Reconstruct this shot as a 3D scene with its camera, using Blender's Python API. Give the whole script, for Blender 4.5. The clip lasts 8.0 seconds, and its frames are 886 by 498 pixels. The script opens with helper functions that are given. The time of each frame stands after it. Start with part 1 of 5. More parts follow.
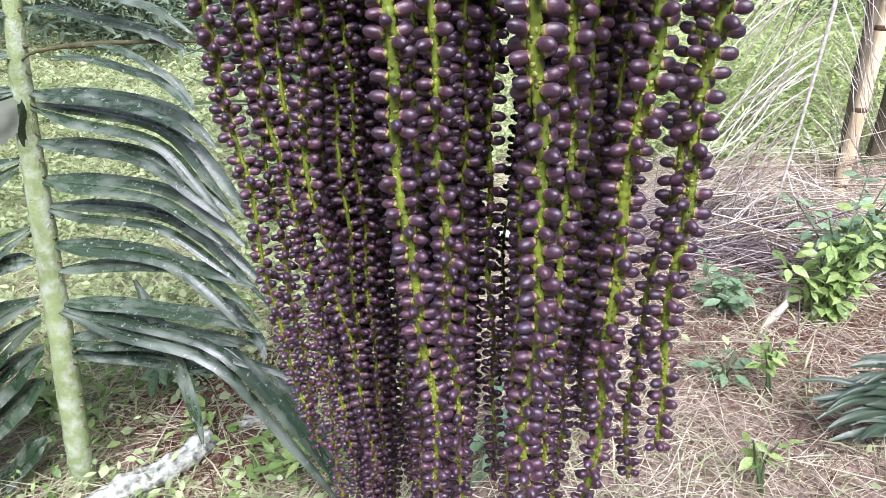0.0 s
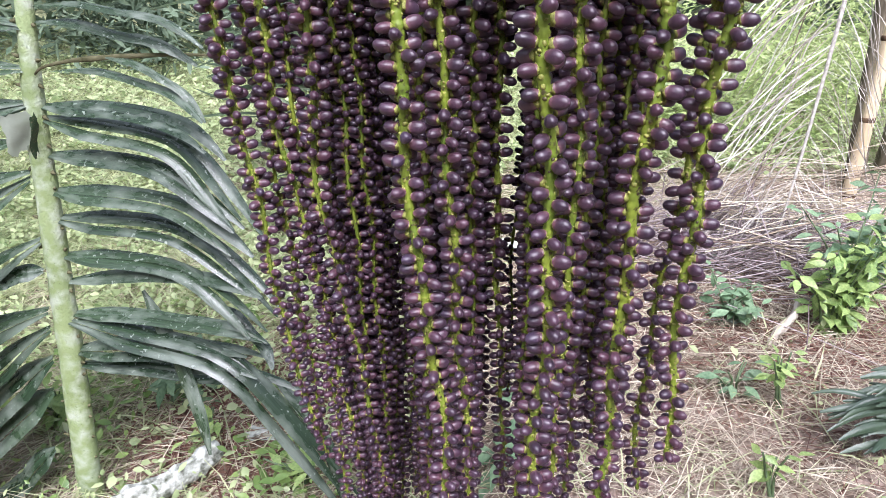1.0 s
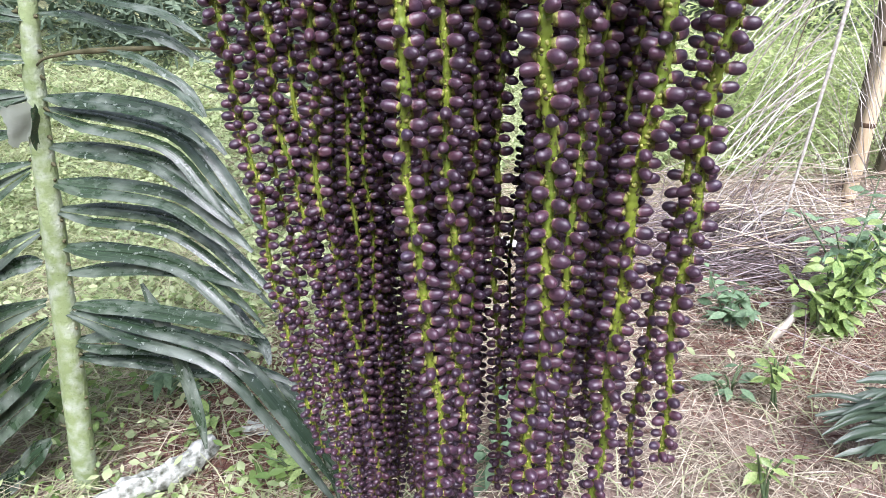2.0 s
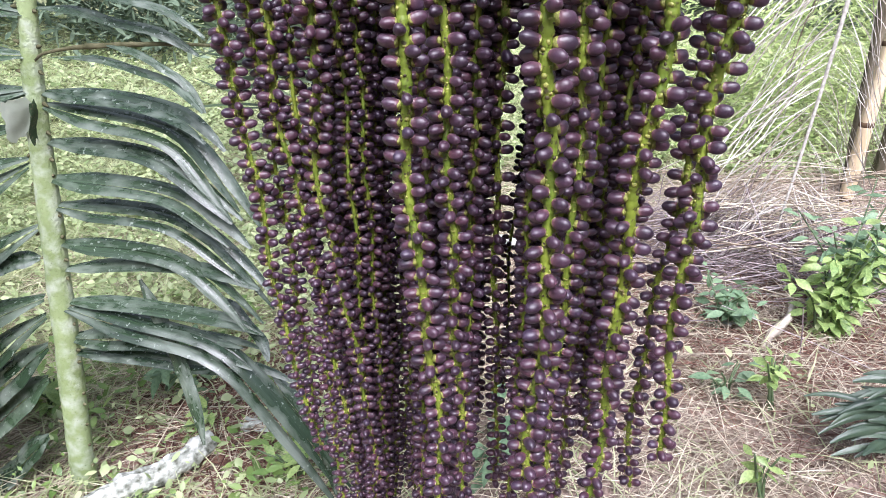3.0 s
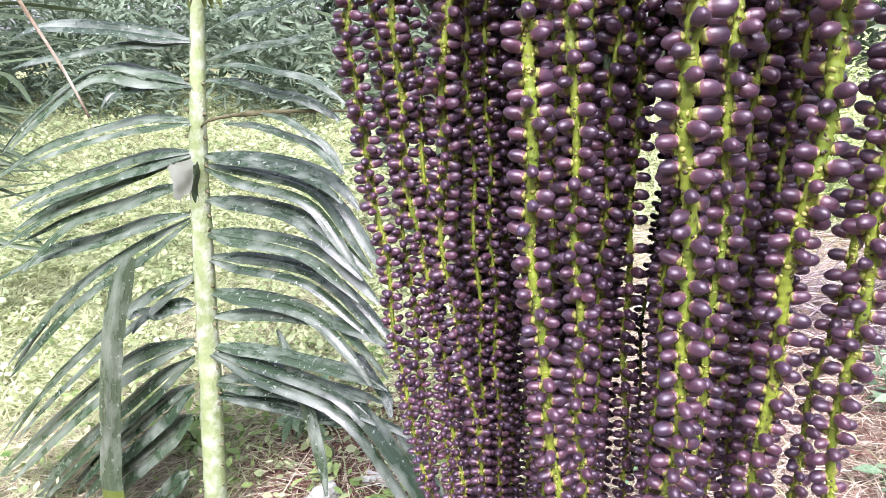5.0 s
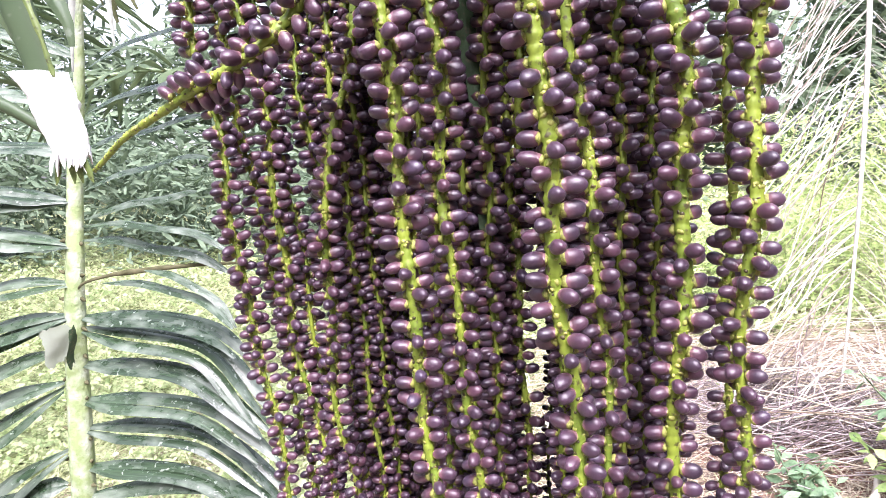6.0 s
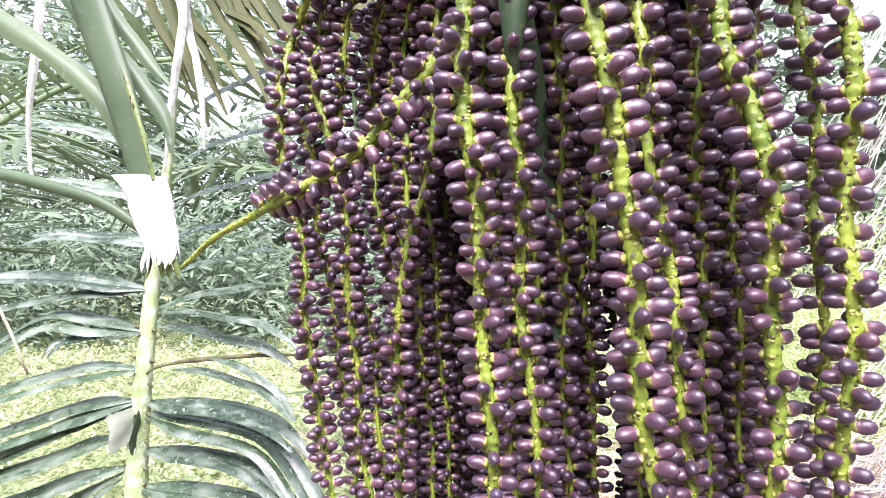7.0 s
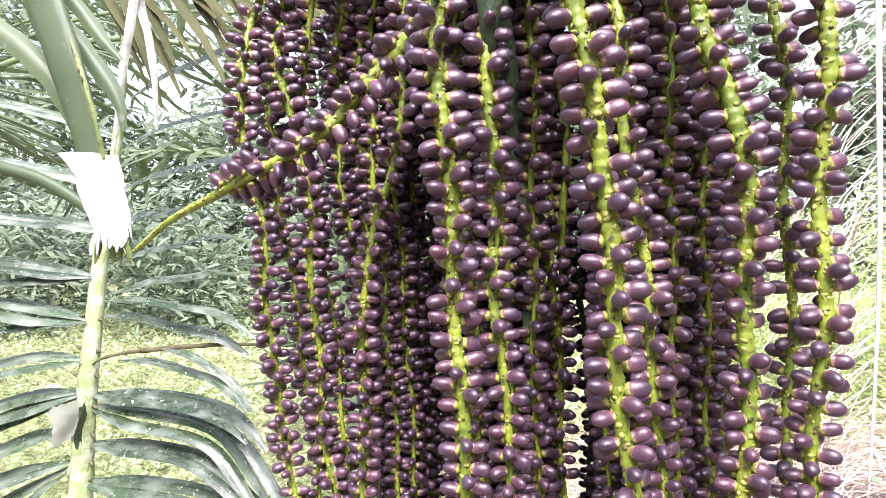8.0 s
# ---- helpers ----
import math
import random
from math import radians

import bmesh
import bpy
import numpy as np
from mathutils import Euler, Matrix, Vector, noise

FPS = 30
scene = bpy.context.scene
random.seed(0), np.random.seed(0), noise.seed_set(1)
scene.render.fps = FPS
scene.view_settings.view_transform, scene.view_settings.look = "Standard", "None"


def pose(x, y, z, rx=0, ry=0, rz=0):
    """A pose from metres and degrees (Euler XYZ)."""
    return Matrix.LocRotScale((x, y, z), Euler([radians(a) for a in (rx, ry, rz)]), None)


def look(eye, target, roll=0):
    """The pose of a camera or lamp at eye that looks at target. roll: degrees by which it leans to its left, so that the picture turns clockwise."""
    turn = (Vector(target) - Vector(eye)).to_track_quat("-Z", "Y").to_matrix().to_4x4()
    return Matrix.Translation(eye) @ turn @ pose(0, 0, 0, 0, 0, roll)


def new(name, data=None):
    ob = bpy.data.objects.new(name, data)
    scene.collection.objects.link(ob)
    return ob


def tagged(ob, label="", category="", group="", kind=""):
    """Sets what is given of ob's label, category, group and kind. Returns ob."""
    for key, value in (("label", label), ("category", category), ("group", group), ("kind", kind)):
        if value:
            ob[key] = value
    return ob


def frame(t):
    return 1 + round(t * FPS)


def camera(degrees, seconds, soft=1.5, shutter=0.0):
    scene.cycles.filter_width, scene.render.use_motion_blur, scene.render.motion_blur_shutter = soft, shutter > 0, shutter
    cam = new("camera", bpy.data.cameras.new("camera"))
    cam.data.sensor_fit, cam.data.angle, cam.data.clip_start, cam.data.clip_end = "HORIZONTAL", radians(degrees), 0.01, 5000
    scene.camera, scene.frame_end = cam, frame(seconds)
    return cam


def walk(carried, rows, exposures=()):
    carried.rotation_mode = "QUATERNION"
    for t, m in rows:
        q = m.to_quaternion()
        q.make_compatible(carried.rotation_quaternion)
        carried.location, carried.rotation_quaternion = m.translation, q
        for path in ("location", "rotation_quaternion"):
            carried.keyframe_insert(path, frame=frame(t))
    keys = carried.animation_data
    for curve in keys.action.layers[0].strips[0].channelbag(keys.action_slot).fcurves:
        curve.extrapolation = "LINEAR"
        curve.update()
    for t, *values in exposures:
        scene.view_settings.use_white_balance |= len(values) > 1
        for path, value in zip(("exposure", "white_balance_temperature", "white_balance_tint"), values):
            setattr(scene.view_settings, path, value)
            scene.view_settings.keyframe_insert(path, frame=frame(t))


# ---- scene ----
cam = camera(68.4, 8.0, soft=0.65)
PATH = [
    (0, (0.0276, 0.0257, 1.5198), (-0.0610, 1.8621, 0.7326), 0.03),
    (0.5, (0.0255, 0.0242, 1.5202), (-0.0766, 1.8686, 0.7534), 0.09),
    (1, (0.0257, 0.0224, 1.5211), (-0.0833, 1.8706, 0.7646), -0.25),
    (1.5, (0.0258, 0.0206, 1.5212), (-0.0795, 1.8686, 0.7636), 0.34),
    (3, (0.0235, 0.0198, 1.5224), (-0.0754, 1.8633, 0.7531), 1.09),
    (3.5, (0.0224, 0.0205, 1.5235), (-0.0509, 1.8706, 0.7672), 1.56),
    (4, (0.0214, 0.0196, 1.5259), (-0.1491, 1.8740, 0.7964), 2.08),
    (4.2, (0.0247, 0.0348, 1.5324), (-0.2451, 1.8891, 0.8332), -0.99),
    (5.3, (0.0265, 0.0476, 1.5312), (-0.4971, 1.8862, 0.9436), -0.43),
    (5.5, (0.0272, 0.0476, 1.5289), (-0.3724, 1.9273, 0.9747), 0.90),
    (6, (0.0423, 0.0661, 1.5680), (-0.1726, 2.0380, 1.3128), -3.80),
    (6.5, (0.0397, 0.0756, 1.5812), (-0.1961, 2.0542, 1.4087), -6.82),
    (7, (0.0220, 0.0583, 1.5880), (-0.3410, 2.0248, 1.6167), -2.33),
    (7.5, (0.0206, 0.0639, 1.5787), (-0.2933, 2.0391, 1.5895), -2.66),
    (8, (0.0048, 0.0707, 1.5810), (-0.2219, 2.0578, 1.5794), -1.85),
]
walk(cam, [(t, look(eye, target, roll)) for t, eye, target, roll in PATH],
     exposures=[(0, 1.34, 5800, 19), (3.5, 1.34, 5800, 19), (4.0, 1.42, 5800, 19), (4.2, 1.55, 5850, 20), (5.3, 1.98, 5950, 29), (5.5, 2.00, 5950, 29), (6.0, 2.13, 6050, 24), (6.5, 2.16, 6050, 22), (7.0, 2.25, 6000, 24), (8.0, 2.22, 6250, 24)])

# ---- light: bright overcast sky ----
world = bpy.data.worlds.new("overcast_sky")
scene.world = world
world.use_nodes = True
wn = world.node_tree.nodes
wl = world.node_tree.links
sky = wn.new("ShaderNodeTexSky")
sky.sky_type, sky.sun_disc = "NISHITA", False
sky.sun_elevation, sky.sun_rotation = radians(51.7), radians(168.4)
sky.air_density, sky.dust_density = 1.0, 4.0
pale = wn.new("ShaderNodeHueSaturation")
pale.inputs["Saturation"].default_value = 0.4
wl.new(sky.outputs["Color"], pale.inputs["Color"])
wl.new(pale.outputs["Color"], wn["Background"].inputs["Color"])
wn["Background"].inputs["Strength"].default_value = 0.15
sun = new("sun", bpy.data.lights.new("sun", "SUN"))
sun.data.energy, sun.data.angle, sun.data.color = 2.6, radians(38), (1.0, 0.98, 0.94)
sun.matrix_world = look((0.7, -3.4, 4.4), (0, 0, 0))


# ---- materials ----
def material(name, rough=0.6, spec=0.5):
    m = bpy.data.materials.new(name)
    m.use_nodes = True
    b = m.node_tree.nodes["Principled BSDF"]
    b.inputs["Roughness"].default_value = rough
    b.inputs["Specular IOR Level"].default_value = spec
    return m, m.node_tree.nodes, m.node_tree.links, b


def noise_node(n, l, scale, detail=4.0, coords="Object", stretch=None):
    tc = n.new("ShaderNodeTexCoord")
    t = n.new("ShaderNodeTexNoise")
    t.inputs["Scale"].default_value, t.inputs["Detail"].default_value = scale, detail
    if stretch:
        mp = n.new("ShaderNodeMapping")
        mp.inputs["Scale"].default_value = stretch
        l.new(tc.outputs[coords], mp.inputs["Vector"])
        l.new(mp.outputs["Vector"], t.inputs["Vector"])
    else:
        l.new(tc.outputs[coords], t.inputs["Vector"])
    return t


def ramp(n, l, source, stops):
    r = n.new("ShaderNodeValToRGB")
    while len(r.color_ramp.elements) < len(stops):
        r.color_ramp.elements.new(0.5)
    for e, (p, c) in zip(r.color_ramp.elements, stops):
        e.position, e.color = p, (*c, 1)
    l.new(source, r.inputs["Fac"])
    return r


def mix(n, l, fac, a, b, mode="MIX"):
    m = n.new("ShaderNodeMix")
    m.data_type, m.blend_type = "RGBA", mode
    for value, slot in ((fac, m.inputs[0]), (a, m.inputs[6]), (b, m.inputs[7])):
        if isinstance(value, (int, float)):
            slot.default_value = value
        elif isinstance(value, tuple):
            slot.default_value = (*value, 1)
        else:
            l.new(value, slot)
    return m.outputs[2]


def bump(n, l, b, height, strength, distance=0.01):
    u = n.new("ShaderNodeBump")
    u.inputs["Strength"].default_value, u.inputs["Distance"].default_value = strength, distance
    l.new(height, u.inputs["Height"])
    l.new(u.outputs["Normal"], b.inputs["Normal"])


def vary(n, islands):
    """A random number for each piece."""
    if islands:
        return n.new("ShaderNodeNewGeometry").outputs["Random Per Island"]
    return n.new("ShaderNodeObjectInfo").outputs["Random"]


def fruit_skin(name, islands):
    m, n, l, b = material(name, 0.36, 0.65)
    tone = ramp(n, l, vary(n, islands), [(0.0, (0.026, 0.013, 0.026)), (0.45, (0.045, 0.020, 0.037)), (0.8, (0.072, 0.028, 0.046)), (1.0, (0.040, 0.024, 0.048))])
    bloom = noise_node(n, l, 70.0, 5.0)
    haze = ramp(n, l, bloom.outputs["Fac"], [(0.45, (0, 0, 0)), (0.75, (1, 1, 1))])
    soft = n.new("ShaderNodeMath")
    soft.operation = "MULTIPLY"
    soft.inputs[1].default_value = 0.16
    l.new(haze.outputs["Color"], soft.inputs[0])
    uv = n.new("ShaderNodeTexCoord")
    axis = n.new("ShaderNodeSeparateXYZ")
    l.new(uv.outputs["UV"], axis.inputs[0])
    foot = ramp(n, l, axis.outputs["X"], [(0.22, (0.8, 0.8, 0.8)), (0.34, (0.25, 0.25, 0.25)), (0.55, (0.0, 0.0, 0.0))])
    skin = mix(n, l, foot.outputs["Color"], tone.outputs["Color"], (0.15, 0.062, 0.070))
    l.new(mix(n, l, soft.outputs[0], skin, (0.22, 0.16, 0.20)), b.inputs["Base Color"])
    rr = ramp(n, l, noise_node(n, l, 260.0, 3.0).outputs["Fac"], [(0.3, (0.31,) * 3), (0.75, (0.50,) * 3)])
    b.inputs["Sheen Weight"].default_value, b.inputs["Sheen Roughness"].default_value = 0.05, 0.4
    b.inputs["Sheen Tint"].default_value = (0.80, 0.78, 0.90, 1)
    l.new(rr.outputs["Color"], b.inputs["Roughness"])
    bump(n, l, b, bloom.outputs["Fac"], 0.12, 0.002)
    return m


def green_stalk(name, light, dark, brown):
    m, n, l, b = material(name, 0.5)
    big = ramp(n, l, noise_node(n, l, 22.0, 5.0).outputs["Fac"], [(0.3, dark), (0.62, light)])
    fine = noise_node(n, l, 160.0, 4.0)
    spots = ramp(n, l, fine.outputs["Fac"], [(0.57, (0, 0, 0)), (0.66, (1, 1, 1))])
    l.new(mix(n, l, spots.outputs["Color"], big.outputs["Color"], brown), b.inputs["Base Color"])
    bump(n, l, b, fine.outputs["Fac"], 0.35, 0.002)
    return m


def leaf_mat(name, dark, light, through_light=0.3, rough=0.38, spots=None, spot_at=0.62, islands=True, veins=0.0, spec=0.5):
    """A leaf: two greens that vary from leaf to leaf and along it, light through it, and pale spots."""
    m, n, l, b = material(name, rough, spec)
    per = ramp(n, l, vary(n, islands), [(0.0, dark), (1.0, light)])
    patch = noise_node(n, l, 9.0, 4.0)
    col = mix(n, l, 0.55, per.outputs["Color"], ramp(n, l, patch.outputs["Fac"], [(0.3, dark), (0.7, light)]).outputs["Color"])
    if spots:
        a = ramp(n, l, noise_node(n, l, 60.0, 8.0).outputs["Fac"], [(spot_at, (0, 0, 0)), (spot_at + 0.09, (0.8, 0.8, 0.8))])
        c = ramp(n, l, noise_node(n, l, 120.0, 2.0).outputs["Fac"], [(spot_at + 0.02, (0, 0, 0)), (spot_at + 0.07, (0.3, 0.3, 0.3))])
        some = ramp(n, l, noise_node(n, l, 6.0, 3.0).outputs["Fac"], [(0.42, (0.06, 0.06, 0.06)), (0.60, (1, 1, 1))])
        both = mix(n, l, 1.0, mix(n, l, 1.0, a.outputs["Color"], c.outputs["Color"], "LIGHTEN"), some.outputs["Color"], "MULTIPLY")
        col = mix(n, l, both, col, spots)
        l.new(ramp(n, l, both, [(0.0, (rough,) * 3), (1.0, (0.8,) * 3)]).outputs["Color"], b.inputs["Roughness"])
    l.new(col, b.inputs["Base Color"])
    if veins:
        uv = n.new("ShaderNodeTexCoord")
        w = n.new("ShaderNodeTexWave")
        w.bands_direction = "Y"
        w.inputs["Scale"].default_value, w.inputs["Distortion"].default_value = veins, 0.4
        l.new(uv.outputs["UV"], w.inputs["Vector"])
        bump(n, l, b, w.outputs["Fac"], 0.10, 0.004)
    if through_light:
        t = n.new("ShaderNodeBsdfTranslucent")
        l.new(col, t.inputs["Color"])
        s = n.new("ShaderNodeMixShader")
        s.inputs[0].default_value = through_light
        out = n["Material Output"]
        l.new(b.outputs[0], s.inputs[1])
        l.new(t.outputs[0], s.inputs[2])
        l.new(s.outputs[0], out.inputs["Surface"])
    return m


def frond_mat(name, dark, light, crust):
    """A tough glossy leaflet: lengthwise streaks, wide soft patches of lichen and painted sky sheen, and small pale
    dots.
    """
    m, n, l, b = material(name, 0.3, 0.75)
    per = ramp(n, l, vary(n, False), [(0.0, dark), (1.0, light)])
    streak = noise_node(n, l, 1.0, 6.0, "UV", (3.0, 30.0, 1.0))
    tone = ramp(n, l, streak.outputs["Fac"], [(0.3, (0.55,) * 3), (0.7, (1.5,) * 3)])
    col = mix(n, l, 1.0, per.outputs["Color"], tone.outputs["Color"], "MULTIPLY")
    # wide pale patches: lichen blotches, and whitish sky sheen put into the colour
    crust_sheen = noise_node(n, l, 1.0, 9.0, "UV", (7.0, 1.6, 1.0))
    crust_sheen.noise_dimensions = "4D"
    crust_sheen.inputs["Roughness"].default_value = 0.6
    apart = n.new("ShaderNodeMath")
    apart.operation, apart.inputs[1].default_value = "MULTIPLY", 40.0
    l.new(vary(n, False), apart.inputs[0])
    l.new(apart.outputs[0], crust_sheen.inputs["W"])
    wide = ramp(n, l, crust_sheen.outputs["Fac"], [(0.47, (0, 0, 0)), (0.64, (0.52,) * 3)])
    dots = ramp(n, l, noise_node(n, l, 75.0, 3.0).outputs["Fac"], [(0.64, (0, 0, 0)), (0.68, (0.85,) * 3)])
    pale_marks = mix(n, l, 1.0, wide.outputs["Color"], dots.outputs["Color"], "LIGHTEN")
    col = mix(n, l, pale_marks, col, crust)
    l.new(col, b.inputs["Base Color"])
    l.new(ramp(n, l, pale_marks, [(0.0, (0.27,) * 3), (1.0, (0.55,) * 3)]).outputs["Color"], b.inputs["Roughness"])
    bump(n, l, b, streak.outputs["Fac"], 0.3, 0.004)
    t = n.new("ShaderNodeBsdfTranslucent")
    l.new(col, t.inputs["Color"])
    both = n.new("ShaderNodeMixShader")
    both.inputs[0].default_value = 0.15
    l.new(b.outputs[0], both.inputs[1])
    l.new(t.outputs[0], both.inputs[2])
    l.new(both.outputs[0], n["Material Output"].inputs["Surface"])
    return m


def litter_mat():
    m, n, l, b = material("soil_and_litter", 0.95, 0.2)
    a = ramp(n, l, noise_node(n, l, 1.3, 6.0).outputs["Fac"], [(0.32, (0.14, 0.08, 0.065)), (0.5, (0.30, 0.21, 0.16)), (0.68, (0.23, 0.20, 0.11))])
    f = noise_node(n, l, 45.0, 6.0)
    c = ramp(n, l, f.outputs["Fac"], [(0.35, (0.07, 0.045, 0.04)), (0.65, (0.54, 0.43, 0.37))])
    soil = mix(n, l, 0.5, a.outputs["Color"], c.outputs["Color"])
    # short moss and grass on the open slope
    tc = n.new("ShaderNodeTexCoord")
    axis = n.new("ShaderNodeSeparateXYZ")
    l.new(tc.outputs["Object"], axis.inputs[0])
    side = n.new("ShaderNodeMath")
    side.operation, side.inputs[1].default_value = "MULTIPLY_ADD", -1.0
    l.new(axis.outputs["X"], side.inputs[0])
    l.new(axis.outputs["Y"], side.inputs[2])
    far = n.new("ShaderNodeMath")
    far.operation, far.inputs[1].default_value = "MULTIPLY", 0.1
    l.new(side.outputs[0], far.inputs[0])
    open_slope = ramp(n, l, far.outputs[0], [(0.30, (0, 0, 0)), (0.42, (0.85, 0.85, 0.85))])
    turf = ramp(n, l, noise_node(n, l, 28.0, 6.0).outputs["Fac"], [(0.35, (0.09, 0.12, 0.05)), (0.62, (0.42, 0.45, 0.24))])
    l.new(mix(n, l, open_slope.outputs["Color"], soil, turf.outputs["Color"]), b.inputs["Base Color"])
    bump(n, l, b, f.outputs["Fac"], 0.9, 0.03)
    return m


def straw_mat(name, a, c, islands=True):
    m, n, l, b = material(name, 0.75, 0.3)
    r = ramp(n, l, vary(n, islands), [(0.0, a), (1.0, c)])
    f = ramp(n, l, noise_node(n, l, 60.0, 3.0).outputs["Fac"], [(0.3, (0.6,) * 3), (0.7, (1.1,) * 3)])
    l.new(mix(n, l, 1.0, r.outputs["Color"], f.outputs["Color"], "MULTIPLY"), b.inputs["Base Color"])
    return m


def cloth_mat():
    m, n, l, b = material("white_cloth", 0.85, 0.2)
    f = noise_node(n, l, 30.0, 5.0)
    l.new(ramp(n, l, f.outputs["Fac"], [(0.3, (0.72, 0.72, 0.70)), (0.7, (0.86, 0.86, 0.85))]).outputs["Color"], b.inputs["Base Color"])
    bump(n, l, b, noise_node(n, l, 90.0, 4.0).outputs["Fac"], 0.4, 0.004)
    return m


def bark_mat(name, a, c, scale=14.0, stretch=(1, 1, 0.25)):
    m, n, l, b = material(name, 0.9, 0.2)
    f = noise_node(n, l, scale, 7.0, stretch=stretch)
    l.new(ramp(n, l, f.outputs["Fac"], [(0.3, a), (0.7, c)]).outputs["Color"], b.inputs["Base Color"])
    bump(n, l, b, f.outputs["Fac"], 0.8, 0.02)
    return m


def lichen_stalk(name, light, dark, pale):
    m, n, l, b = material(name, 0.7, 0.3)
    base = ramp(n, l, noise_node(n, l, 8.0, 4.0).outputs["Fac"], [(0.3, dark), (0.65, light)])
    crust = ramp(n, l, noise_node(n, l, 26.0, 6.0).outputs["Fac"], [(0.44, (0, 0, 0)), (0.72, (0.85, 0.85, 0.85))])
    fine = noise_node(n, l, 140.0, 4.0)
    dots = ramp(n, l, fine.outputs["Fac"], [(0.27, (0.6, 0.6, 0.6)), (0.36, (0, 0, 0))])
    col = mix(n, l, crust.outputs["Color"], base.outputs["Color"], pale)
    l.new(mix(n, l, dots.outputs["Color"], col, (0.10, 0.12, 0.05)), b.inputs["Base Color"])
    bump(n, l, b, fine.outputs["Fac"], 0.6, 0.006)
    return m


FRUIT_ONE = fruit_skin("purple_fruit_skin", False)
FRUIT_MANY = fruit_skin("purple_fruit_skin_many", True)
STALK = green_stalk("strand_green", (0.215, 0.270, 0.028), (0.085, 0.140, 0.012), (0.06, 0.05, 0.02))
PIT = green_stalk("dark_pit", (0.07, 0.055, 0.02), (0.03, 0.022, 0.012), (0.12, 0.09, 0.03))
CALYX = green_stalk("calyx_yellow", (0.33, 0.33, 0.075), (0.17, 0.19, 0.035), (0.16, 0.11, 0.05))
PEDUNCLE = green_stalk("peduncle_green", (0.038, 0.070, 0.028), (0.020, 0.042, 0.017), (0.09, 0.08, 0.045))
RACHIS = lichen_stalk("rachis_green", (0.29, 0.36, 0.17), (0.19, 0.25, 0.10), (0.48, 0.52, 0.43))
STEM = green_stalk("stem_green", (0.11, 0.16, 0.075), (0.065, 0.105, 0.048), (0.15, 0.16, 0.06))
FROND = frond_mat("frond_leaf", (0.018, 0.036, 0.018), (0.055, 0.090, 0.048), (0.28, 0.32, 0.27))
FAR_FROND = leaf_mat("far_frond_leaf", (0.045, 0.075, 0.038), (0.11, 0.15, 0.075), 0.25, 0.40, None, 0.6, False)
DEAD_RIB = straw_mat("dead_frond_rib", (0.50, 0.47, 0.42), (0.60, 0.57, 0.52), False)
DEAD = straw_mat("dead_frond_leaf", (0.20, 0.15, 0.11), (0.85, 0.82, 0.76), False)
STRAW = straw_mat("dry_straw", (0.30, 0.225, 0.165), (0.86, 0.77, 0.60))
TWIGS = straw_mat("grey_twigs", (0.17, 0.12, 0.12), (0.62, 0.54, 0.54))
HERB = leaf_mat("herb_leaf", (0.16, 0.25, 0.08), (0.76, 0.82, 0.48), 0.45, 0.42)
GRASS = leaf_mat("grass_blade", (0.17, 0.22, 0.08), (0.80, 0.82, 0.52), 0.45, 0.36)
NEAR_HERB = leaf_mat("near_herb_leaf", (0.06, 0.15, 0.03), (0.38, 0.50, 0.16), 0.4, 0.4)
SHRUB = leaf_mat("shrub_leaf", (0.19, 0.30, 0.08), (0.70, 0.78, 0.36), 0.4, 0.5)
THICKET = leaf_mat("thicket_leaf", (0.060, 0.098, 0.060), (0.22, 0.28, 0.19), 0.25, 0.65, spec=0.2)
LITTER = litter_mat()
CLOTH = cloth_mat()
BAMBOO = bark_mat("bamboo_skin", (0.46, 0.35, 0.22), (0.72, 0.60, 0.42), 10.0)
NODE = bark_mat("bamboo_node", (0.05, 0.03, 0.02), (0.14, 0.09, 0.05))
BARK = bark_mat("grey_bark", (0.06, 0.05, 0.035), (0.20, 0.17, 0.12))
WOOD = bark_mat("weathered_wood", (0.30, 0.25, 0.20), (0.60, 0.55, 0.48), 9.0)


# ---- mesh helpers ----
def to_mesh(name, verts, faces, mats, index=None, uvs=None, smooth=True):
    me = bpy.data.meshes.new(name)
    me.from_pydata([tuple(v) for v in verts], [], [tuple(f) for f in faces])
    for m in mats:
        me.materials.append(m)
    if index is not None:
        me.polygons.foreach_set("material_index", np.asarray(index, dtype=np.int32))
    me.polygons.foreach_set("use_smooth", np.full(len(faces), smooth))
    if uvs is not None:
        layer = me.uv_layers.new(name="UVMap")
        loops = np.zeros(len(me.loops), dtype=np.int32)
        me.loops.foreach_get("vertex_index", loops)
        layer.data.foreach_set("uv", np.asarray(uvs, dtype=np.float32)[loops].ravel())
    me.update()
    return me


def part(name, mesh, parent, label="", kind=""):
    ob = new(name, mesh)
    ob.parent = parent
    return tagged(ob, label=label, kind=kind)


def thing(name, label, category, at=(0, 0, 0), group="", kind=""):
    ob = new(name)
    ob.location = at
    ob.empty_display_size = 0.05
    return tagged(ob, label, category, group, kind)


